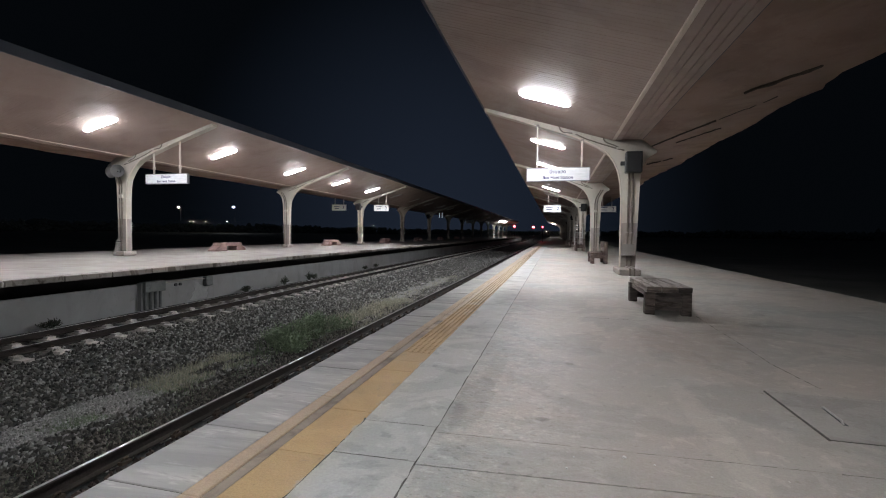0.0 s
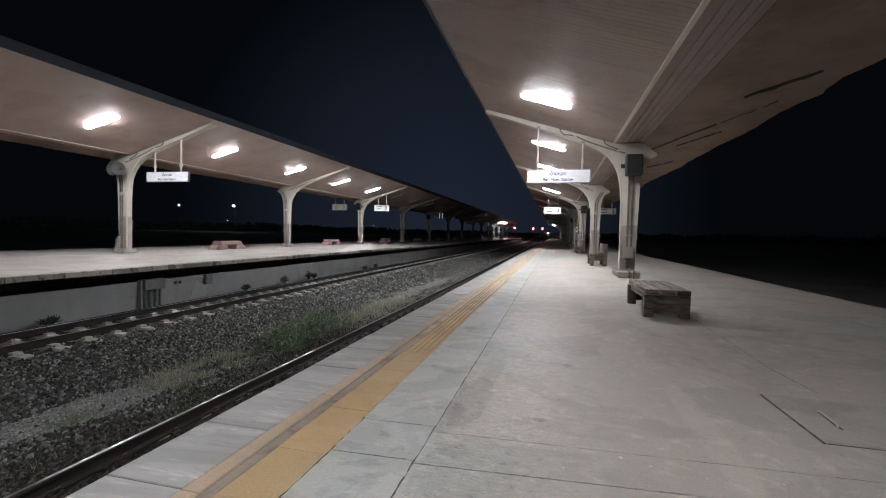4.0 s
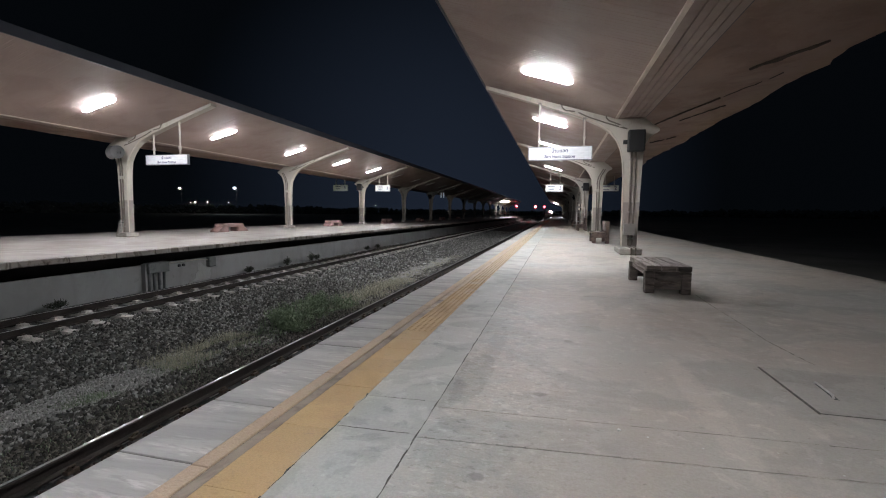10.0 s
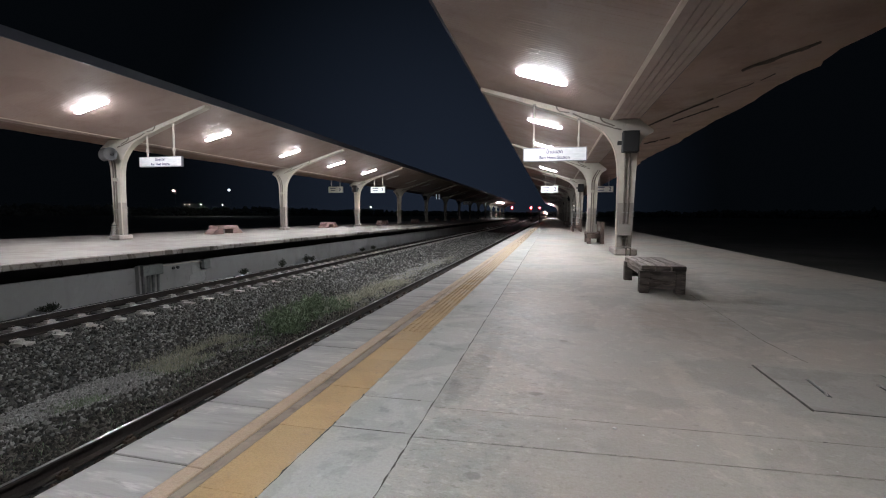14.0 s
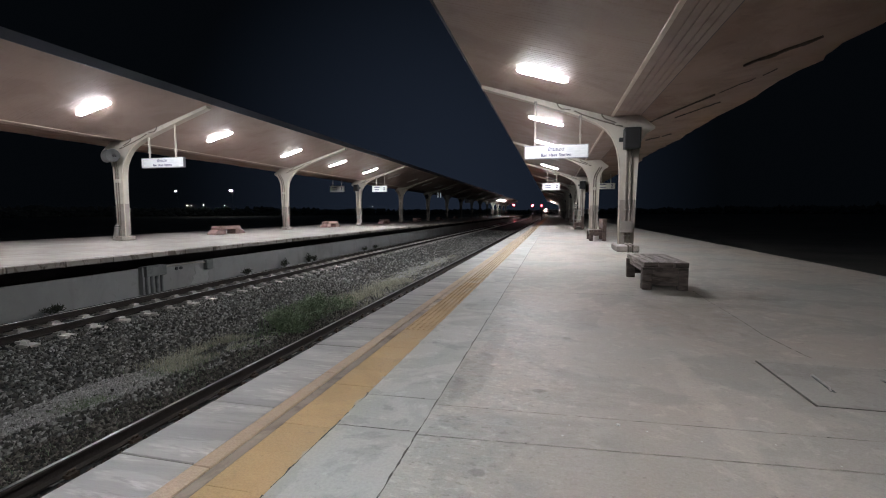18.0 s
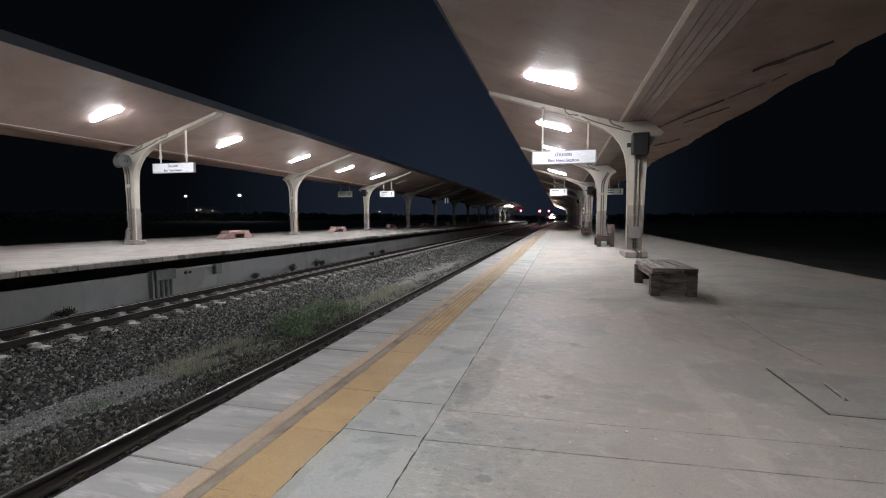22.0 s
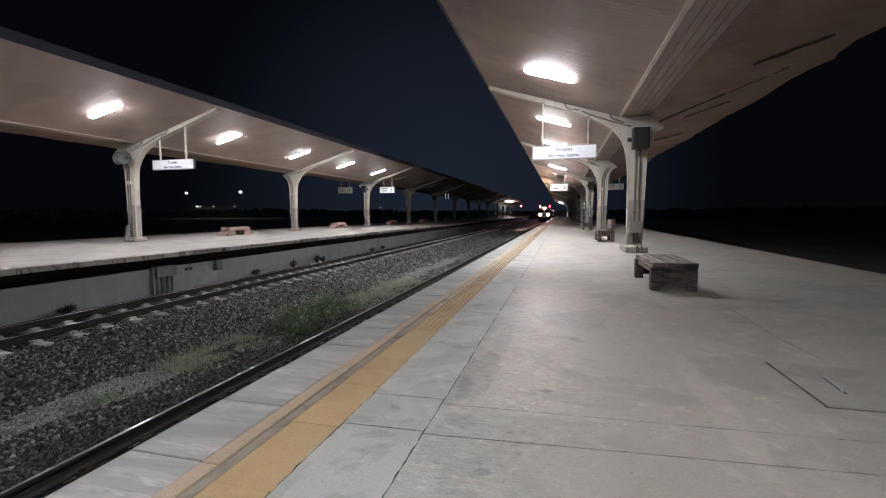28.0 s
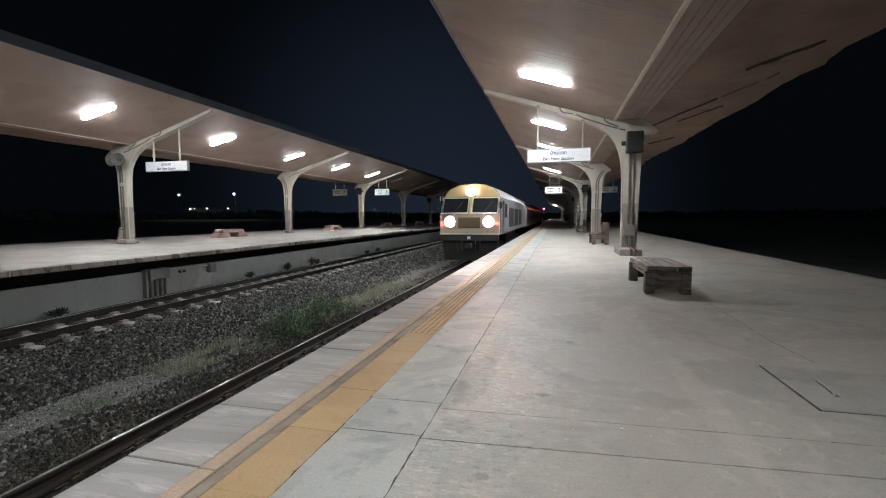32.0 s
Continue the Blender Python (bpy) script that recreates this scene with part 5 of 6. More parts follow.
def back_bench(x, y, rz=0):
    bn = base("platform_bench", "reddish-brown timber bench with a low straight back", "bench", "platform benches", at=pose(x, y, 0, 0, 0, rz))
    for k in range(3):
        bm = B()
        a = -0.33 + 0.17 * k
        box(bm, a + 0.003, a + 0.167, -0.75, 0.75, 0.375, 0.45, 0.007)
        part("seat_plank", bm, M["wood2"], bn)
    for zz in ((0.50, 0.68), (0.69, 0.88)):
        bm = B()
        box(bm, 0.20, 0.255, -0.74, 0.74, zz[0], zz[1], 0.007)
        part("back_plank", bm, M["wood2"], bn)
    for e in (-1, 1):
        for q, top in (((-0.32, -0.17), 0.372), ((0.185, 0.335), 0.88)):
            bm = B()
            box(bm, q[0], q[1], e * 0.68 - 0.065, e * 0.68 + 0.065, 0.0, top, 0.008)
            part("leg" if top < 0.5 else "back_post", bm, M["wood2"], bn)
        bm = B()
        box(bm, -0.168, 0.183, e * 0.68 - 0.05, e * 0.68 + 0.05, 0.22, 0.372, 0.008)
        part("end_board", bm, M["wood2"], bn)
        bm = B()
        box(bm, 0.19, 0.34, e * 0.68 - 0.068, e * 0.68 + 0.068, 0.881, 0.90, 0.005)
        part("post_cap", bm, M["wood"], bn, "pale top of the back post")
    bm = B()
    box(bm, -0.28, -0.23, -0.61, 0.61, 0.26, 0.372, 0.006)
    part("front_rail", bm, M["wood2"], bn)
    return bn


plain_bench(1.635, 8.0, 0.6)
back_bench(1.74, 19.9)
back_bench(1.74, 33.6)
back_bench(1.74, 45.0)
back_bench(1.74, 57.0)


def rack(x, y):
    rk = base("slatted_rack", "tall narrow grey metal rack standing beside a platform bench", "rack", at=pose(x, y, 0))
    for sx in (-0.27, 0.27):
        for sy in (-0.2, 0.2):
            bm = B()
            box(bm, sx - 0.025, sx + 0.025, sy - 0.025, sy + 0.025, 0.0, 1.73, 0.005)
            part("post", bm, M["rackgrey"], rk)
    for z in (0.2, 0.6, 0.95, 1.3, 1.66):
        for sy in (-0.17, -0.06, 0.06, 0.17):
            bm = B()
            box(bm, -0.245, 0.245, sy - 0.03, sy + 0.03, z, z + 0.035, 0.004)
            part("shelf_slat", bm, M["rackgrey"], rk)
    return rk


rack(1.73, 34.9)


def stone_bench(x, y):
    bn = base("concrete_bench", "dusty pink concrete bench with splayed ends", "bench", "far platform benches", at=pose(x, y, LZ))
    bm = B()
    prism(bm, [(-0.85, 0.26), (0.85, 0.26), (0.80, 0.45), (-0.80, 0.45)], -0.28, 0.28, "x", 0.02)
    part("seat", bm, M["pinkstone"], bn)
    for e in (-1, 1):
        bm = B()
        prism(bm, [(e * 0.36, 0.0), (e * 1.2, 0.0), (e * 1.12, 0.10), (e * 0.88, 0.26), (e * 0.40, 0.26)], -0.28, 0.28, "x", 0.015)
        part("splayed_leg", bm, M["pinkstone"], bn)
    return bn


for k in range(6):
    stone_bench(-17.6, 21.4 + LP * k)

# ---------------------------------------------------------------- far lights
def street_lamp(x, y, z, m, r, label):
    sl = base("street_lamp", label, "street lamp", "distant lamps", at=pose(x, y, -1.42))
    bm = B()
    rod(bm, (0, 0.5, 0), (0, 0.5, z + 1.42), 0.06, 8, 0.04)
    rod(bm, (0, 0.5, z + 1.42), (0, -1.2, z + 1.52), 0.03, 6)
    part("pole", bm, M["under"], sl)
    bm = B()
    box(bm, -r, r, -1.2 - r, -1.2 + r, z + 1.42 - r * 0.7, z + 1.42 + r * 0.4, r * 0.2)
    part("lens", bm, m, sl, "lit lamp head")


street_lamp(-240.3, 300, 18.9, M["street"], 0.55, "tall street lamp with a bright cool light far beyond the station")
street_lamp(-291.1, 300, 18.9, M["street_w"], 0.5, "tall street lamp with a weaker light far beyond the station")
for x, z in ((-281, 7.8), (-277, 7.9), (-265.4, 7.9), (-246.2, 7.6)):
    street_lamp(x, 300, z, M["street_w"], 0.17, "low yard lamp burning far beyond the station")
street_lamp(-124.5, 300, 5.9, M["street_w"], 0.17, "low yard lamp burning far beyond the station")


def signal(x, y, z, r, foot, label):
    sg = base("railway_signal", label, "signal", "red signals", at=pose(x, y, foot))
    h = z - foot
    bm = B()
    rod(bm, (0, 0.1, 0), (0, 0.1, h + r * 2), 0.05, 8)
    part("mast", bm, M["under"], sg)
    bm = B()
    box(bm, -r * 1.3, r * 1.3, -0.04, 0.1, h - r * 3.4, h + r * 1.4, 0.02)
    part("signal_head", bm, M["dark"], sg, "black backboard")
    bm = B()
    rod(bm, (0, -0.10, h), (0, -0.04, h), r, 16)
    part("lens", bm, M["red" if r > 0.2 else "red_small"], sg, "red lit lens")
    n = 14
    bm = B()
    rows = []
    for k in range(n + 1):
        a = math.radians(-35 + 250 * k / n)
        c, q = math.cos(a), math.sin(a)
        rows.append([bm.verts.new((c * w, y_, h + q * w)) for w, y_ in ((r * 1.12, 0.0), (r * 1.12, -r * 6.0), (r * 1.2, -r * 6.0), (r * 1.2, 0.0))])
    for p, q in zip(rows, rows[1:]):
        for i in range(4):
            bm.faces.new((p[i], q[i], q[(i + 1) % 4], p[(i + 1) % 4]))
    bmesh.ops.recalc_face_normals(bm, faces=bm.faces[:])
    part("visor", bm, M["dark"], sg, "black visor over the lens")


signal(-6.7, 150, 3.4, 0.25, -1.42, "red railway colour-light signal on a slim mast between the tracks")
signal(-1.78, 70, 2.22, 0.10, 0.0, "small red signal lamp on a post at the platform edge")
signal(-13.7, 161, 3.7, 0.25, 0.05, "red signal lamp near the far platform end")
# ---------------------------------------------------------------- ballast stones
RNG = np.random.RandomState(3)


def stones(name, n, x0, x1, y0, y1, s0, s1, material, label, keep=None, lift=0.0, bias=1.0):
    """Loose angular stones lying on the bed."""
    base_v = np.array([(1, 0, 0), (-1, 0, 0), (0, 1, 0), (0, -1, 0), (0, 0, 1), (0, 0, -1)], float)
    faces = np.array([(0, 2, 4), (2, 1, 4), (1, 3, 4), (3, 0, 4), (2, 0, 5), (1, 2, 5), (3, 1, 5), (0, 3, 5)])
    x = RNG.uniform(x0, x1, n)
    y = y0 + (y1 - y0) * RNG.uniform(0, 1, n) ** bias
    if keep is not None:
        k = keep(x, y)
        x, y = x[k], y[k]
        n = len(x)
    zs = np.interp(x, [p[0] for p in prof], [p[1] for p in prof])
    size = RNG.uniform(s0, s1, (n, 1, 1)) * RNG.uniform(0.55, 1.15, (n, 1, 3))
    v = base_v[None] * (1 + RNG.uniform(-0.35, 0.35, (n, 6, 3))) * size
    a = RNG.uniform(0, 6.283, n)
    t = RNG.uniform(-0.8, 0.8, n)
    c, s = np.cos(a), np.sin(a)
    ct, st = np.cos(t), np.sin(t)
    vx, vy, vz = v[..., 0], v[..., 1] * ct[:, None] - v[..., 2] * st[:, None], v[..., 1] * st[:, None] + v[..., 2] * ct[:, None]
    px = vx * c[:, None] - vy * s[:, None] + x[:, None]
    py = vx * s[:, None] + vy * c[:, None] + y[:, None]
    pz = vz + (zs + lift + RNG.uniform(0.0, 0.022, n))[:, None]
    verts = np.stack([px, py, pz], -1).reshape(-1, 3)
    fs = (faces[None] + 6 * np.arange(n)[:, None, None]).reshape(-1, 3)
    ob = new(name, arrays(name, verts.tolist(), fs.tolist(), material))
    return tagged(ob, label, "ballast", kind="stuff")


def stone_mat(name, dark, light, brown):
    m = mat(name, light, 0.9, var=0.2, scale=40, fine=120, bump=0.3)
    nt = m.node_tree
    n, l = nt.nodes, nt.links
    geo = n.new("ShaderNodeNewGeometry")
    ramp = n.new("ShaderNodeValToRGB")
    e = ramp.color_ramp.elements
    e[0].color, e[1].color = (*dark, 1), (*light, 1)
    mid = ramp.color_ramp.elements.new(0.6)
    mid.color = (*brown, 1)
    l.new(geo.outputs["Random Per Island"], ramp.inputs["Fac"])
    l.new(ramp.outputs["Color"], n["Principled BSDF"].inputs["Base Color"])
    return m


M["stone"] = stone_mat("crushed_dark_stone", (0.022, 0.022, 0.021), (0.37, 0.366, 0.35), (0.118, 0.114, 0.102))
# the same crushed stone, lightened to carry the haze of distance
M["far_stone"] = stone_mat("haze_lifted_stone", (0.035, 0.035, 0.034), (0.44, 0.435, 0.42), (0.155, 0.151, 0.137))
M["rust_stone"] = stone_mat("rust_stained_stone", (0.03, 0.022, 0.018), (0.10, 0.07, 0.055), (0.06, 0.042, 0.034))
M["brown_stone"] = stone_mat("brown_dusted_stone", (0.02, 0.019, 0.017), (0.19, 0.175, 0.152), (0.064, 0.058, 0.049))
M["pale_stone"] = stone_mat("pale_gravel_stone", (0.22, 0.216, 0.21), (0.53, 0.52, 0.51), (0.36, 0.352, 0.342))


def off_pale(x, y):
    c = -5.5 - 0.36 * np.clip(7.2 - y, 0, 1) + 0.12 * np.sin(y * 1.3)
    w = 0.36 + 0.1 * np.sin(y * 3.1)
    return ~((abs(x - c) < w) & ((y < 5.9) | ((y > 14.5) & (y < 23))) & (RNG.uniform(0, 1, len(x)) < 0.85))


def clear_of_sleepers(x, y):
    """Stones leave the sleepers' seats beside the rails bare."""
    off = abs((y - 7.04 + 0.31) % 0.62 - 0.31)
    return ~((off < 0.11) & ((abs(x + 9.97) < 0.26) | (abs(x + 8.90) < 0.11)))


def clear_of_far_track(x, y):
    return off_pale(x, y) & ((x > -8.72) | clear_of_sleepers(x, y)) & ~beside_near_rail(x, y)


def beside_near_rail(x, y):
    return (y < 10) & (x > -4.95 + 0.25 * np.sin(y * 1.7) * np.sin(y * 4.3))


stones("ballast_stones", 30000, -9.15, -4.2, 1.0, 14, 0.022, 0.043, M["stone"], "loose dark crushed stone between the tracks", clear_of_far_track, bias=1.25)
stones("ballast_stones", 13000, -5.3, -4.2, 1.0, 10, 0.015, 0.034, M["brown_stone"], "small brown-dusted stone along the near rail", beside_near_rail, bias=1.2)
stones("ballast_stones", 15000, -9.15, -4.2, 14, 60, 0.035, 0.06, M["far_stone"], "loose dark crushed stone between the tracks", clear_of_far_track, bias=1.5)
stones("ballast_stones", 8000, -11.9, -8.6, 3, 40, 0.025, 0.045, M["stone"], "loose dark crushed stone around the sleepers", clear_of_sleepers, -0.026, bias=1.4)
stones("ballast_stones", 1800, -11.0, -8.6, 3, 40, 0.03, 0.05, M["stone"], "loose dark crushed stone spilt over the sleepers", lambda x, y: clear_of_sleepers(x, y) & (abs(x + 9.97) > 0.34), 0.045, bias=1.4)
stones("ballast_stones", 9000, -4.05, -2.05, 0.8, 26, 0.022, 0.046, M["rust_stone"], "rust-stained stone beside the platform edge", None, 0.02, bias=1.4)

stones("ballast_stones", 24000, -11.8, -2.1, -22, 1.0, 0.035, 0.06, M["stone"], "loose crushed stone over both tracks")


def pale_patch(name, y0, y1, n):
    bm = B()
    prev = None
    y = y0
    while y <= y1 + 1e-6:
        c = -5.5 - 0.36 * float(np.clip(7.2 - y, 0, 1)) + 0.12 * math.sin(y * 1.3)
        e = min(1.0, (y - y0) / 0.8, (y1 - y) / 0.8)
        w = (0.34 + 0.1 * math.sin(y * 3.1)) * max(0.1, e)
        cur = [bm.verts.new((c + w * q + 0.04 * noise.noise((q * 9, y * 5, 0)), y, bedz(c) + 0.004 + 0.016 * (1 - abs(q)))) for q in (-1, -0.5, 0, 0.5, 1)]
        if prev:
            for i in range(4):
                bm.faces.new((prev[i], prev[i + 1], cur[i + 1], cur[i]))
        prev = cur
        y += 0.12
    thing(name, bm, M["gravel"], "strip of pale sandy gravel between the tracks", "gravel", kind="stuff")
    stones("pale_gravel", n, -6.3, -4.95, y0, y1, 0.008, 0.024, M["pale_stone"], "loose pale gravel between the tracks", lambda x, y: abs(x + 5.5 + 0.36 * np.clip(7.2 - y, 0, 1) - 0.12 * np.sin(y * 1.3)) < (0.4 + 0.12 * np.sin(y * 3.1)), 0.012)


pale_patch("gravel_strip", 1.0, 6.2, 13500)
pale_patch("gravel_strip", 14.5, 23.0, 7000)


# ---------------------------------------------------------------- weeds
def blades(n, xs, ys, h, w, material, spread=0.6, droop=0.5, z=None):
    """Thin bent blades rooted at the given places."""
    a = RNG.uniform(0, 6.283, n)
    hh = h * RNG.uniform(0.4, 1.0, n)
    lean = RNG.uniform(0.1, spread, n) * hh
    zz = np.interp(xs, [p[0] for p in prof], [p[1] for p in prof]) if z is None else z
    dx, dy = np.cos(a), np.sin(a)
    sx, sy = -dy * w / 2, dx * w / 2
    v = np.zeros((n, 5, 3))
    for k, (f, g) in enumerate(((0, 0), (0.6, 0.35), (1.0, 1.0))):
        cx, cy, cz = xs + dx * lean * g, ys + dy * lean * g, zz + hh * (f if k < 2 else 1 - droop * 0.3)
        if k < 2:
            v[:, 2 * k] = np.stack([cx - sx, cy - sy, cz], -1)
            v[:, 2 * k + 1] = np.stack([cx + sx, cy + sy, cz], -1)
        else:
            v[:, 4] = np.stack([cx, cy, cz], -1)
    fs = []
    for i in range(n):
        o = 5 * i
        fs += [(o, o + 1, o + 3, o + 2), (o + 2, o + 3, o + 4)]
    return v.reshape(-1, 3).tolist(), fs


def grass(name, n, x0, x1, y0, y1, h, w, material, label):
    xs = RNG.normal((x0 + x1) / 2, (x1 - x0) / 4, n)
    ys_ = RNG.uniform(y0, y1, n)
    k = np.array([noise.noise((x * 2.2, y * 1.6, 4.0)) > -0.12 for x, y in zip(xs, ys_)])
    xs, ys_ = xs[k], ys_[k]
    v, f = blades(len(xs), xs, ys_, h, w, material)
    ob = new(name, arrays(name, v, f, material))
    return tagged(ob, label, "grass", kind="stuff")


grass("weed_grass", 4200, -6.25, -5.25, 5.4, 7.4, 0.15, 0.005, M["dry"], "low dull green grass among the stones")
grass("weed_grass", 1300, -6.1, -4.9, 5.2, 7.8, 0.12, 0.007, M["leaf"], "low green weeds among the stones")
grass("dry_grass", 4800, -5.8, -4.5, 9.6, 14.6, 0.27, 0.006, M["dry"], "tuft of pale dry grass between the tracks")
grass("dry_grass", 1800, -6.0, -4.7, 14.0, 24.0, 0.16, 0.008, M["dry"], "sparse dry grass between the tracks")
grass("weed_grass", 3200, -5.3, -4.3, 2.6, 14.0, 0.06, 0.006, M["leaf"], "sparse weeds beside the rail")
grass("weed_grass", 200, -5.9, -4.7, 7.5, 9.6, 0.5, 0.008, M["leaf"], "tall thin weed stalks above the bush")
grass("weed_grass", 420, -5.9, -4.6, 8.4, 10.4, 0.5, 0.005, M["dry"], "tall dry seed stalks above the bush")
grass("weed_grass", 1100, -5.9, -5.4, 3.95, 4.5, 0.10, 0.004, M["leaf"], "dull tuft of grass in the gravel")


def bush(x, y, rx, ry, h, n, mleaf, name, label, z=None):
    zg = bedz(x) if z is None else z
    b = base(name, label, "weed", "weeds by the track", at=pose(x, y, zg))
    bm = B()
    stems = []
    for i in range(26):
        a, r = random.uniform(0, 6.283), math.sqrt(random.random())
        ex, ey, ez = rx * r * math.cos(a), ry * r * math.sin(a), h * (1 - 0.55 * r * r) * random.uniform(0.7, 1.05)
        rod(bm, (ex * 0.3, ey * 0.3, -0.02), (ex, ey, ez), 0.006, 4, 0.002)
        stems.append((ex, ey, ez))
    part("stems", bm, mleaf, b, "thin stems")
    vs, fs = [], []
    for i in range(n):
        ex, ey, ez = random.choice(stems)
        f = random.uniform(0.25, 1.05)
        p = Vector((ex * (0.3 + 0.7 * f), ey * (0.3 + 0.7 * f), max(0.01, ez * f))) + Vector((random.gauss(0, 0.035), random.gauss(0, 0.035), random.gauss(0, 0.025)))
        d = Vector((random.uniform(-1, 1), random.uniform(-1, 1), random.uniform(-0.1, 1.3))).normalized()
        sd = d.cross(Vector((random.uniform(-1, 1), random.uniform(-1, 1), 0.4))).normalized()
        l, w = random.uniform(0.05, 0.13), random.uniform(0.006, 0.014)
        o = len(vs)
        vs += [tuple(p), tuple(p + d * l * 0.5 + sd * w), tuple(p + d * l), tuple(p + d * l * 0.5 - sd * w)]
        fs.append((o, o + 1, o + 2, o + 3))
    o = new("leaves", arrays("leaves", vs, fs, mleaf))
    o.parent = b
    o["label"] = "many small narrow leaves"


for bx, by, rx, ry, bh, bn in ((-5.25, 8.0, 0.42, 0.5, 0.52, 1500), (-5.0, 8.75, 0.36, 0.5, 0.60, 1300), (-5.75, 8.5, 0.36, 0.4, 0.30, 600), (-5.35, 9.3, 0.5, 0.6, 0.46, 1300), (-4.85, 7.7, 0.3, 0.35, 0.30, 600), (-5.0, 9.9, 0.4, 0.5, 0.34, 700)):
    bush(bx, by, rx, ry, bh, bn, M["leaf"], "weed_bush", "leafy green weed bush growing between the tracks")
M["dark_leaf"] = mat("dusty_dark_leaf", (0.05, 0.06, 0.042), 0.8, var=0.4, scale=20)
for yb, hb in ((8.2, 0.22), (15.3, 0.28), (17.9, 0.5), (20.0, 0.5), (20.5, 0.36), (26.8, 0.3), (28.6, 0.3)):
    bush(-11.75, yb, 0.16, 0.24, hb * 0.62, 300, M["dark_leaf"], "wall_weed", "dusty dark weed at the foot of the platform wall", -1.2)


def litter(x, y, z, w, name, label):
    bm = B()
    vs = [bm.verts.new((random.uniform(0.6, 1) * w * math.cos(a), random.uniform(0.6, 1) * w * math.sin(a), random.uniform(0.0, 0.5) * w)) for a in (0.3, 1.6, 2.7, 3.9, 5.2)]
    lo = [bm.verts.new((v.co.x * 0.8, v.co.y * 0.8, 0)) for v in vs]
    bm.faces.new(vs)
    for i in range(5):
        bm.faces.new((lo[i], lo[(i + 1) % 5], vs[(i + 1) % 5], vs[i]))
    thing(name, bm, M["white"], label, "litter", "scraps of litter", at=pose(x, y, z))


litter(-6.4, 11.5, -1.19, 0.09, "paper_scrap", "crumpled white paper scrap lying on the ballast")
litter(-5.9, 20.0, -1.19, 0.10, "paper_scrap", "crumpled white paper scrap lying on the ballast")
for x, y, w in ((0.36, 2.54, 0.016), (0.06, 2.35, 0.008), (0.5, 2.5, 0.008), (0.75, 2.45, 0.007), (0.1, 2.48, 0.007), (1.1, 2.5, 0.006), (0.85, 1.95, 0.008), (0.2, 1.75, 0.009), (1.3, 2.35, 0.006)):
    litter(x, y, 0.0015, w, "paper_bit", "tiny white scrap on the platform floor")

# ---------------------------------------------------------------- far woods
def woods(name, pts, h0, h1, label, step=3.0):
    """A dark irregular belt of distant trees: many small clumps heaped along a line."""
    rnd = random.Random(11)
    verts, faces = [], []
    octa = ((1, 0, 0), (-1, 0, 0), (0, 1, 0), (0, -1, 0), (0, 0, 1), (0, 0, -1))
    tri = ((0, 2, 4), (2, 1, 4), (1, 3, 4), (3, 0, 4), (2, 0, 5), (1, 2, 5), (3, 1, 5), (0, 3, 5))
    for (xa, ya), (xb, yb) in zip(pts, pts[1:]):
        n = int(math.hypot(xb - xa, yb - ya) / step)
        for k in range(n):
            f = k / n
            x, y = xa + (xb - xa) * f, ya + (yb - ya) * f
            top = h0 + (h1 - h0) * (0.5 + 0.5 * noise.noise((x * 0.02, y * 0.02, 1.0))) * rnd.uniform(0.75, 1.1)
            for q in range(9):
                z = -1.4 + top * (q + 0.5) / 9 * rnd.uniform(0.85, 1.1)
                r = rnd.uniform(0.8, 1.5) * step * 0.8
                o = len(verts)
                cx, cy = x + rnd.gauss(0, step), y + rnd.gauss(0, step)
                verts += [(cx + p[0] * r * rnd.uniform(0.6, 1.2), cy + p[1] * r * rnd.uniform(0.6, 1.2), z + p[2] * r * rnd.uniform(0.6, 1.1)) for p in octa]
                faces += [tuple(o + i for i in t) for t in tri]
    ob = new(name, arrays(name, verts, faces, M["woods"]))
    tagged(ob, label, "trees", kind="stuff")


# paler than real leaves: distant haze and sky light put into the colour
M["woods"] = mat("haze_paled_foliage", (0.42, 0.44, 0.43), 1.0, var=0.3, scale=1)
woods("far_woods", [(-120, -60), (-330, 60), (-420, 330), (-260, 640), (-60, 820), (60, 820), (260, 560), (330, 200), (300, -60)], 4, 11, "dark belt of distant trees behind the station, foliage paled for haze")
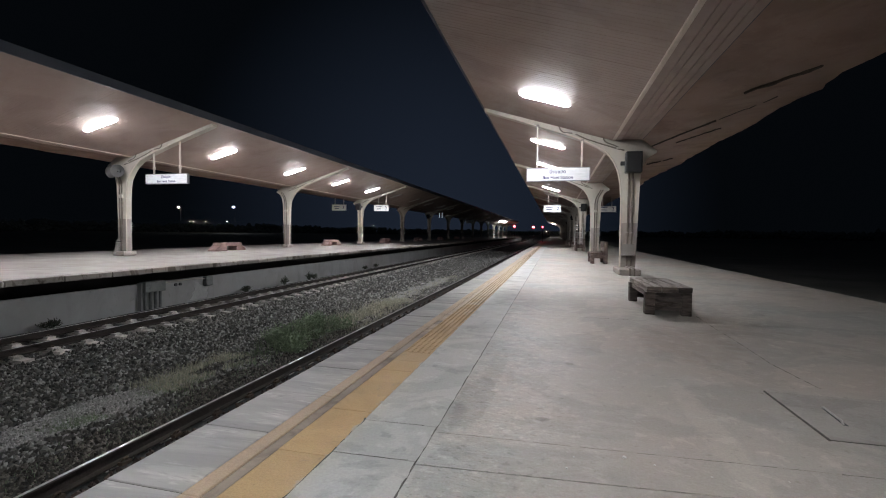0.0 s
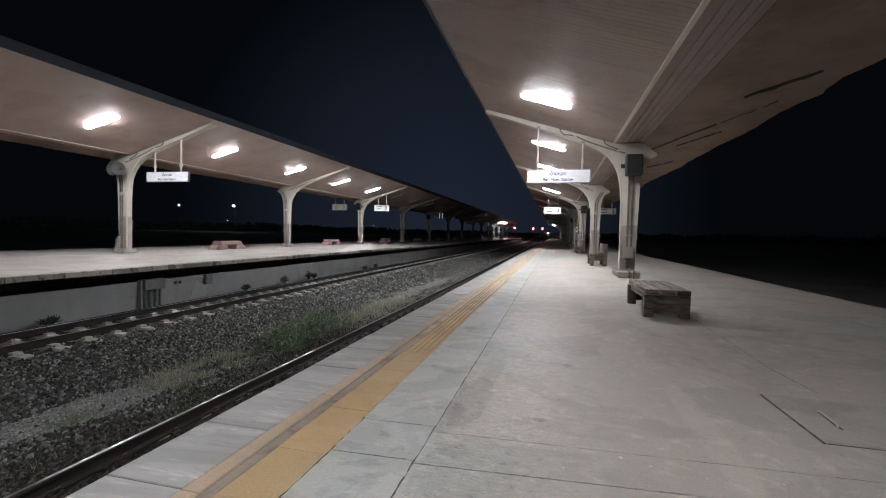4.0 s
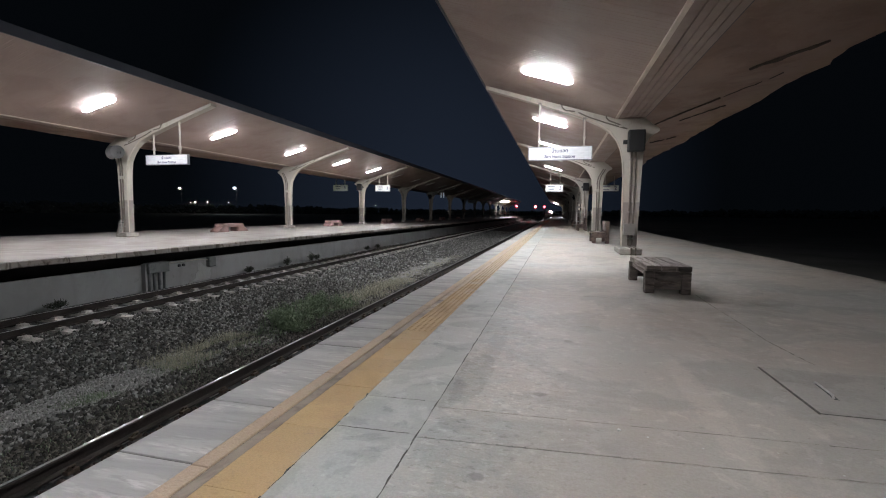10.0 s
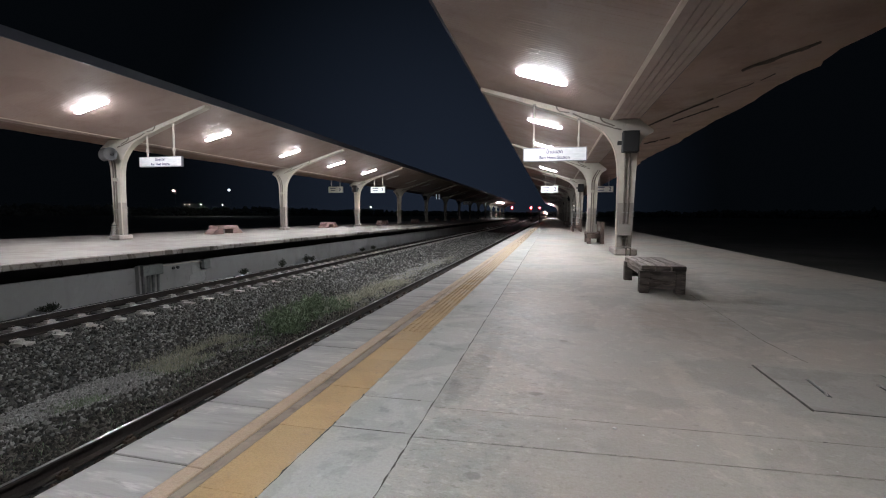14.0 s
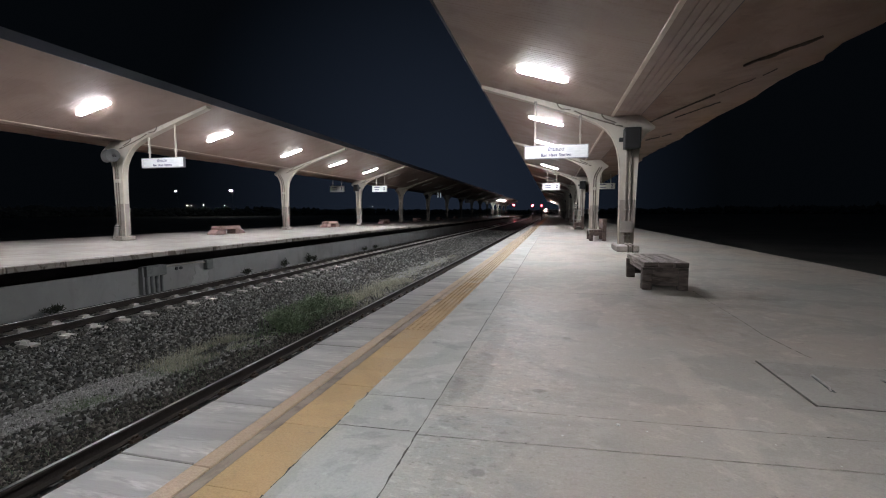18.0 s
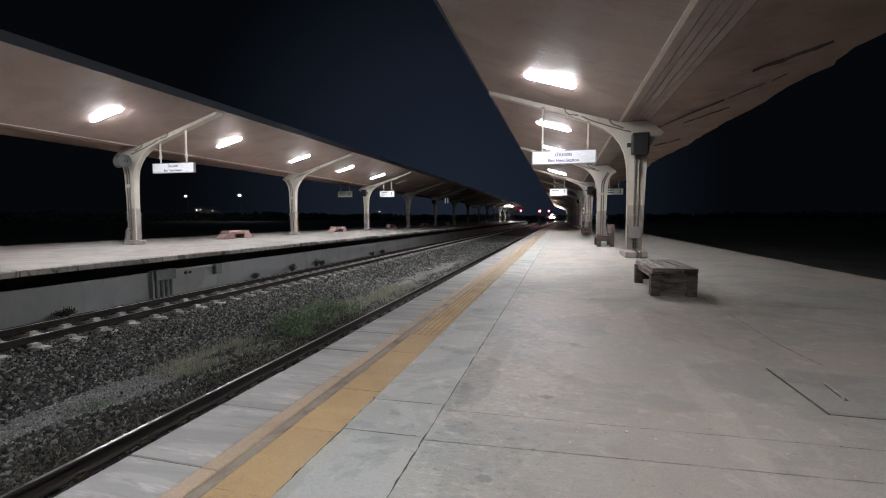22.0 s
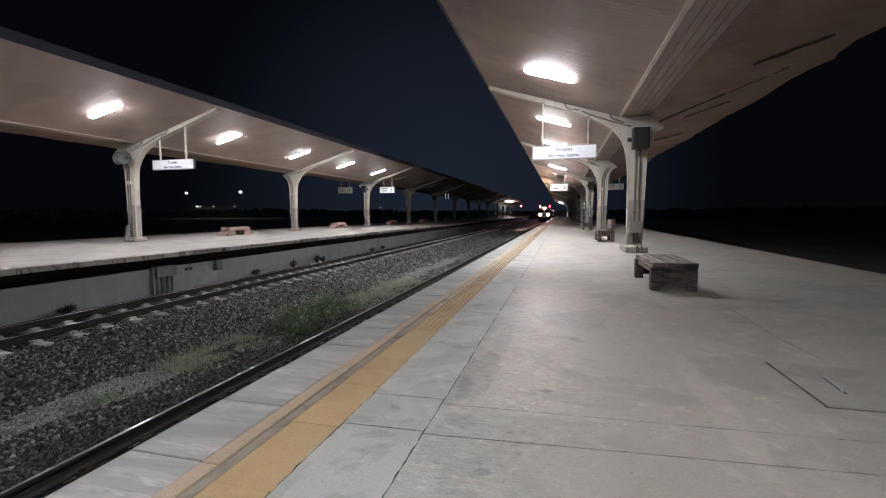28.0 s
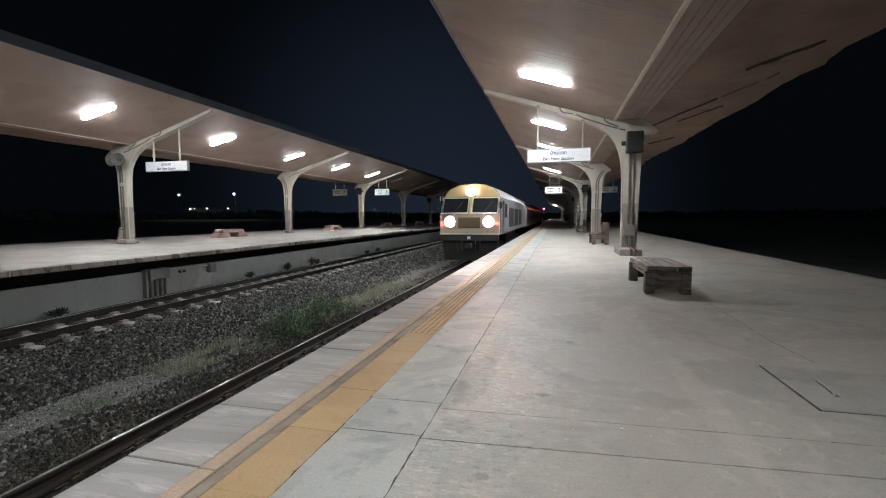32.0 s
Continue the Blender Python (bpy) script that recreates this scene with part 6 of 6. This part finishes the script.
# ---------------------------------------------------------------- train
def train():
    tr = base("train", "cream and yellow diesel locomotive with lit headlamps hauling coaches", "train")
    hw, z0 = 1.31, 0.37
    roof = [(-hw, z0), (-hw, 1.3), (-1.25, 2.02), (-1.14, 2.2), (-0.95, 2.43), (-0.55, 2.60), (0, 2.66), (0.55, 2.60), (0.95, 2.43), (1.14, 2.2), (1.25, 2.02), (hw, 1.3), (hw, z0)]
    bm = B()
    prism(bm, roof, 0.345, 17.0)
    bmesh.ops.delete(bm, geom=[f for f in bm.faces if all(v.co.y < 0.4 for v in f.verts)], context="FACES_ONLY")
    body = part("loco_body", bm, M["grey_loco"], tr, "grey locomotive body")
    # cab front
    bm = B()
    box(bm, -1.29, 1.29, 0.0, 0.36, z0, 0.64, 0.02)
    box(bm, -1.29, 1.29, 0.0, 0.36, 1.22, 1.285, 0.02)
    for p, q in ((-1.29, -1.13), (-0.55, 0.55), (1.13, 1.29)):
        box(bm, p, q, 0.002, 0.36, 0.64, 1.22)
    part("cab_front", bm, M["cream_loco"], tr, "cream lower cab front")
    bm = B()
    prism(bm, [(x * 0.97, z) for x, z in roof], 2.0, 2.05)
    part("bulkhead", bm, M["grey_loco"], tr, "grey wall behind the cab")

    def rake(ob, reach=9.0):
        """Lean the upper cab back from the foot of the windscreens."""
        for v in ob.data.vertices:
            if v.co.y < reach:
                v.co.y += 0.62 * max(0.0, v.co.z - 1.28)
        return ob

    def hood(x, z, half, r, y0, y1, m, label):
        """A bezel with a lit lens; a square one has a round tube behind it, and deep in the tube the beam's source."""
        n = 24

        def tunnel(rings):
            bm = B()
            cur = [[bm.verts.new((x + w * math.cos(2 * math.pi * k / n), y, z + w * math.sin(2 * math.pi * k / n))) for k in range(n)] for w, y in rings]
            for p, q in zip(cur, cur[1:]):
                for k in range(n):
                    bm.faces.new((p[k], p[(k + 1) % n], q[(k + 1) % n], q[k]))
            return bm, cur

        bm, cur = tunnel([(r + 0.05, y1), (r + 0.05, y0 + 0.02), (r + 0.035, y0), (r, y0), (r, y1)])
        if half:
            for k in range(n):
                a = 2 * math.pi * k / n
                e = half / max(abs(math.cos(a)), abs(math.sin(a)))
                for ring, yy in ((0, y0 + 0.06), (1, y0 + 0.012)):
                    cur[ring][k].co = (x + e * math.cos(a), yy, z + e * math.sin(a))
        bmesh.ops.recalc_face_normals(bm, faces=bm.faces[:])
        h = part("headlamp", bm, m, tr, label)
        bm, cur = tunnel([(r * 0.995, y1 - 0.05), (0.10, y1 - 0.02)])
        if not half:
            bm.faces.new(cur[1])
            part("lens", bm, M["head"], h, "glaring lit lens")
            return
        part("lens", bm, M["head"], h, "glaring lit reflector ring")
        bm, cur = tunnel([(r * 1.06, y1), (0.106, y1), (0.106, y1 - 0.014), (0.101, y1 - 0.014), (0.101, y1 + 0.95), (0.106, y1 + 0.95), (0.106, y1 + 0.02)])
        bm.faces.new(cur[4])
        part("lamp_tube", bm, M["dark"], h, "dark tube that holds the beam together")
        bm = B()
        rod(bm, (x, y1 + 0.89, z), (x, y1 + 0.93, z), 0.085, 20)
        part("bulb", bm, M["beam"], h, "dazzling beam source")

    bm = B()
    prism(bm, [(-1.24, 1.99), (-1.23, 2.02), (-1.13, 2.19), (-0.93, 2.41), (-0.54, 2.57), (0, 2.63), (0.54, 2.57), (0.93, 2.41), (1.13, 2.19), (1.23, 2.02), (1.24, 1.99)], 0.08, 0.36, "y", 0.03)
    rake(part("cab_brow", bm, M["yellow_loco"], tr, "tan yellow brow over the windscreens"))
    for a, b, m in ((-1.29, -1.235, "cream_loco"), (-0.07, 0.07, "yellow_loco"), (1.235, 1.29, "cream_loco")):
        bm = B()
        k = 0.05 if a * b > 0 else 0.0
        prism(bm, [(a, 1.29), (b, 1.29), (b - math.copysign(k, b), 1.99), (a - math.copysign(k, b), 1.99)], 0.05, 0.34, "y", 0.015)
        rake(part("window_post", bm, M[m], tr))
    for a, b in ((-1.235, -0.07), (0.07, 1.235)):
        bm = B()
        box(bm, a, b, 0.12, 0.16, 1.29, 1.99)
        ws = rake(part("windscreen", bm, M["glass"], tr, "dark windscreen"))
        for q in ((a, b, 1.29, 1.33), (a, b, 1.95, 1.99), (a, a + 0.04, 1.33, 1.95), (b - 0.04, b, 1.33, 1.95)):
            bm = B()
            box(bm, q[0], q[1], 0.085, 0.118, q[2], q[3])
            rake(part("window_frame", bm, M["white"], ws, "pale window rubber"))
        bm = B()
        rod(bm, ((a + b) / 2, 0.1, 1.38), ((a + b) / 2 + 0.3, 0.1, 1.8), 0.012, 5)
        rake(part("wiper", bm, M["dark"], tr))
    bm = B()
    box(bm, -0.48, 0.48, -0.012, 0.02, 0.66, 1.12, 0.01)
    part("front_panel", bm, M["brown_loco"], tr, "brown grille panel")
    for zz in (0.72, 0.80, 0.88, 0.96, 1.04):
        bm = B()
        box(bm, -0.44, 0.44, -0.03, -0.012, zz, zz + 0.03)
        part("grille_slat", bm, M["brown_loco"], tr)
    for x in (-0.84, 0.84):
        hood(x, 0.93, 0.292, 0.235, -0.08, 0.36, M["cream_loco"], "square bezel with a deep round headlamp")
        bm = B()
        k = 1.18 if x > 0 else -1.18
        box(bm, k - 0.08, k + 0.08, -0.03, 0.03, 0.80, 0.92, 0.01)
        part("marker_lamp", bm, M["redside"], tr, "red marker lamp")
    hood(0, 2.27, 0, 0.225, 0.42, 0.56, M["yellow_loco"], "hooded roof headlamp")
    bm = B()
    box(bm, -1.27, 1.27, -0.05, 0.3, 0.10, 0.37, 0.02)
    part("buffer_beam", bm, M["under"], tr, "dark buffer beam")
    bm = B()
    prism(bm, [(-1.1, -0.75), (1.1, -0.75), (1.22, 0.10), (-1.22, 0.10)], 0.15, 0.6)
    part("skirt", bm, M["under"], tr, "dark snowplough skirt")
    bm = B()
    box(bm, -0.14, 0.14, -0.4, 0.0, -0.2, 0.02, 0.03)
    part("coupler", bm, M["under"], tr, "dark coupler")
    bm = B()
    box(bm, -0.07, 0.07, -0.062, -0.052, 0.18, 0.30)
    part("number_bar", bm, M["white"], tr, "small white plate")
    bm = B()
    box(bm, -1.3, 1.3, -0.035, -0.004, 0.385, 0.425, 0.008)
    part("foot_strip", bm, M["white"], tr, "thin pale strip along the cab foot")
    for x in (-1.1, -0.55, 0.55, 1.1):
        bm = B()
        tube(bm, [(x, -0.02, 1.24), (x, -0.06, 1.26), (x + 0.22 * (1 if x < 0 else -1), -0.06, 1.26), (x + 0.22 * (1 if x < 0 else -1), -0.02, 1.24)], 0.012, 6)
        part("grab_rail", bm, M["sign_frame"], tr, "small steel grab rail")
    for x in (-0.5, -0.3, 0.3, 0.5):
        bm = B()
        tube(bm, [(x, -0.06, 0.12), (x, -0.14, 0.0), (x, -0.14, -0.22), (x * 0.9, -0.06, -0.32)], 0.022, 6)
        part("brake_hose", bm, M["dark"], tr, "black brake hose")
    for s in (-1, 1):
        bm = B()
        tube(bm, [(s * 1.25, 0.02, 1.3), (s * 1.36, -0.02, 1.5), (s * 1.36, -0.02, 1.72)], 0.014, 6)
        box(bm, s * 1.36 - 0.05, s * 1.36 + 0.05, -0.035, -0.015, 1.5, 1.76)
        part("mirror", bm, M["dark"], tr, "dark side mirror")
    rake(body, 1.0)
    # side doors, windows and grilles
    for s in (-1, 1):
        for y0, y1, a, b, m in ((1.2, 1.75, 0.35, 1.85, "glass"), (2.2, 3.0, 1.1, 1.75, "glass"), (4.2, 6.6, 0.6, 1.6, "under"), (7.2, 9.6, 0.6, 1.6, "under"), (10.2, 12.6, 0.6, 1.6, "under")):
            bm = B()
            x = s * (hw + 0.006)
            box(bm, x - 0.006, x + 0.006, y0, y1, a, b)
            part("side_window" if m == "glass" else "side_grille", bm, M[m], tr)
        bm = B()
        box(bm, s * (hw + 0.03) - 0.015, s * (hw + 0.03) + 0.015, 1.1, 1.14, 0.3, 1.6)
        part("handrail", bm, M["sign_frame"], tr)
    def wheels(y):
        for dy in (-1.1, 0.0, 1.1):
            bm = B()
            rod(bm, (-0.6, y + dy, -0.5), (0.6, y + dy, -0.5), 0.08, 8)
            for s in (-1, 1):
                rod(bm, (s * 0.47, y + dy, -0.5), (s * 0.6, y + dy, -0.5), 0.44, 20)
            part("wheelset", bm, M["under"], tr)
        bm = B()
        box(bm, -0.95, 0.95, y - 1.6, y + 1.6, -0.62, -0.1, 0.05)
        part("bogie_frame", bm, M["under"], tr)
    wheels(3.2)
    wheels(13.6)
    bm = B()
    box(bm, -1.0, 1.0, 5.4, 11.4, -0.65, 0.28, 0.05)
    part("fuel_tank", bm, M["under"], tr)
    # coaches
    for k in range(3):
        a = 17.6 + 17.2 * k
        bm = B()
        prism(bm, [(x * 1.02, z - 0.05) for x, z in roof], a, a + 16.6)
        part("coach_body", bm, M["coach"], tr, "purple-grey coach body")
        for s in (-1, 1):
            for j in range(9):
                bm = B()
                x = s * (hw * 1.02 + 0.006)
                box(bm, x - 0.006, x + 0.006, a + 1.4 + 1.6 * j, a + 2.5 + 1.6 * j, 1.05, 1.75)
                part("coach_window", bm, M["glass"], tr)
            # reflected red light on the coach side, put in as a coloured stripe
            bm = B()
            box(bm, s * 1.343 - 0.004, s * 1.343 + 0.004, a + 0.1, a + 16.5, 0.82, 0.94)
            part("coach_stripe", bm, M["red_reflection"], tr, "red stripe painted for reflected red light")
        bm = B()
        box(bm, -1.1, 1.1, a + 0.6, a + 16.0, -0.6, 0.24, 0.05)
        part("coach_underframe", bm, M["under"], tr)
    return tr


TRAIN = train()


def motions():
    rows = []
    for t in (0, 2, 4, 6, 8, 10, 12, 14, 16, 18, 20, 22, 24, 26, 27, 28, 29, 30, 30.5, 31, 31.5, 32):
        y = 19.1 + 20.7 * (32 - t)
        rows.append((t, pose(-3.63 + bend(y), y, rise(y), 0.39 if y > 165 else 0.0, 0, math.degrees(2.24e-5 * y))))
    walk(TRAIN, rows)


motions()
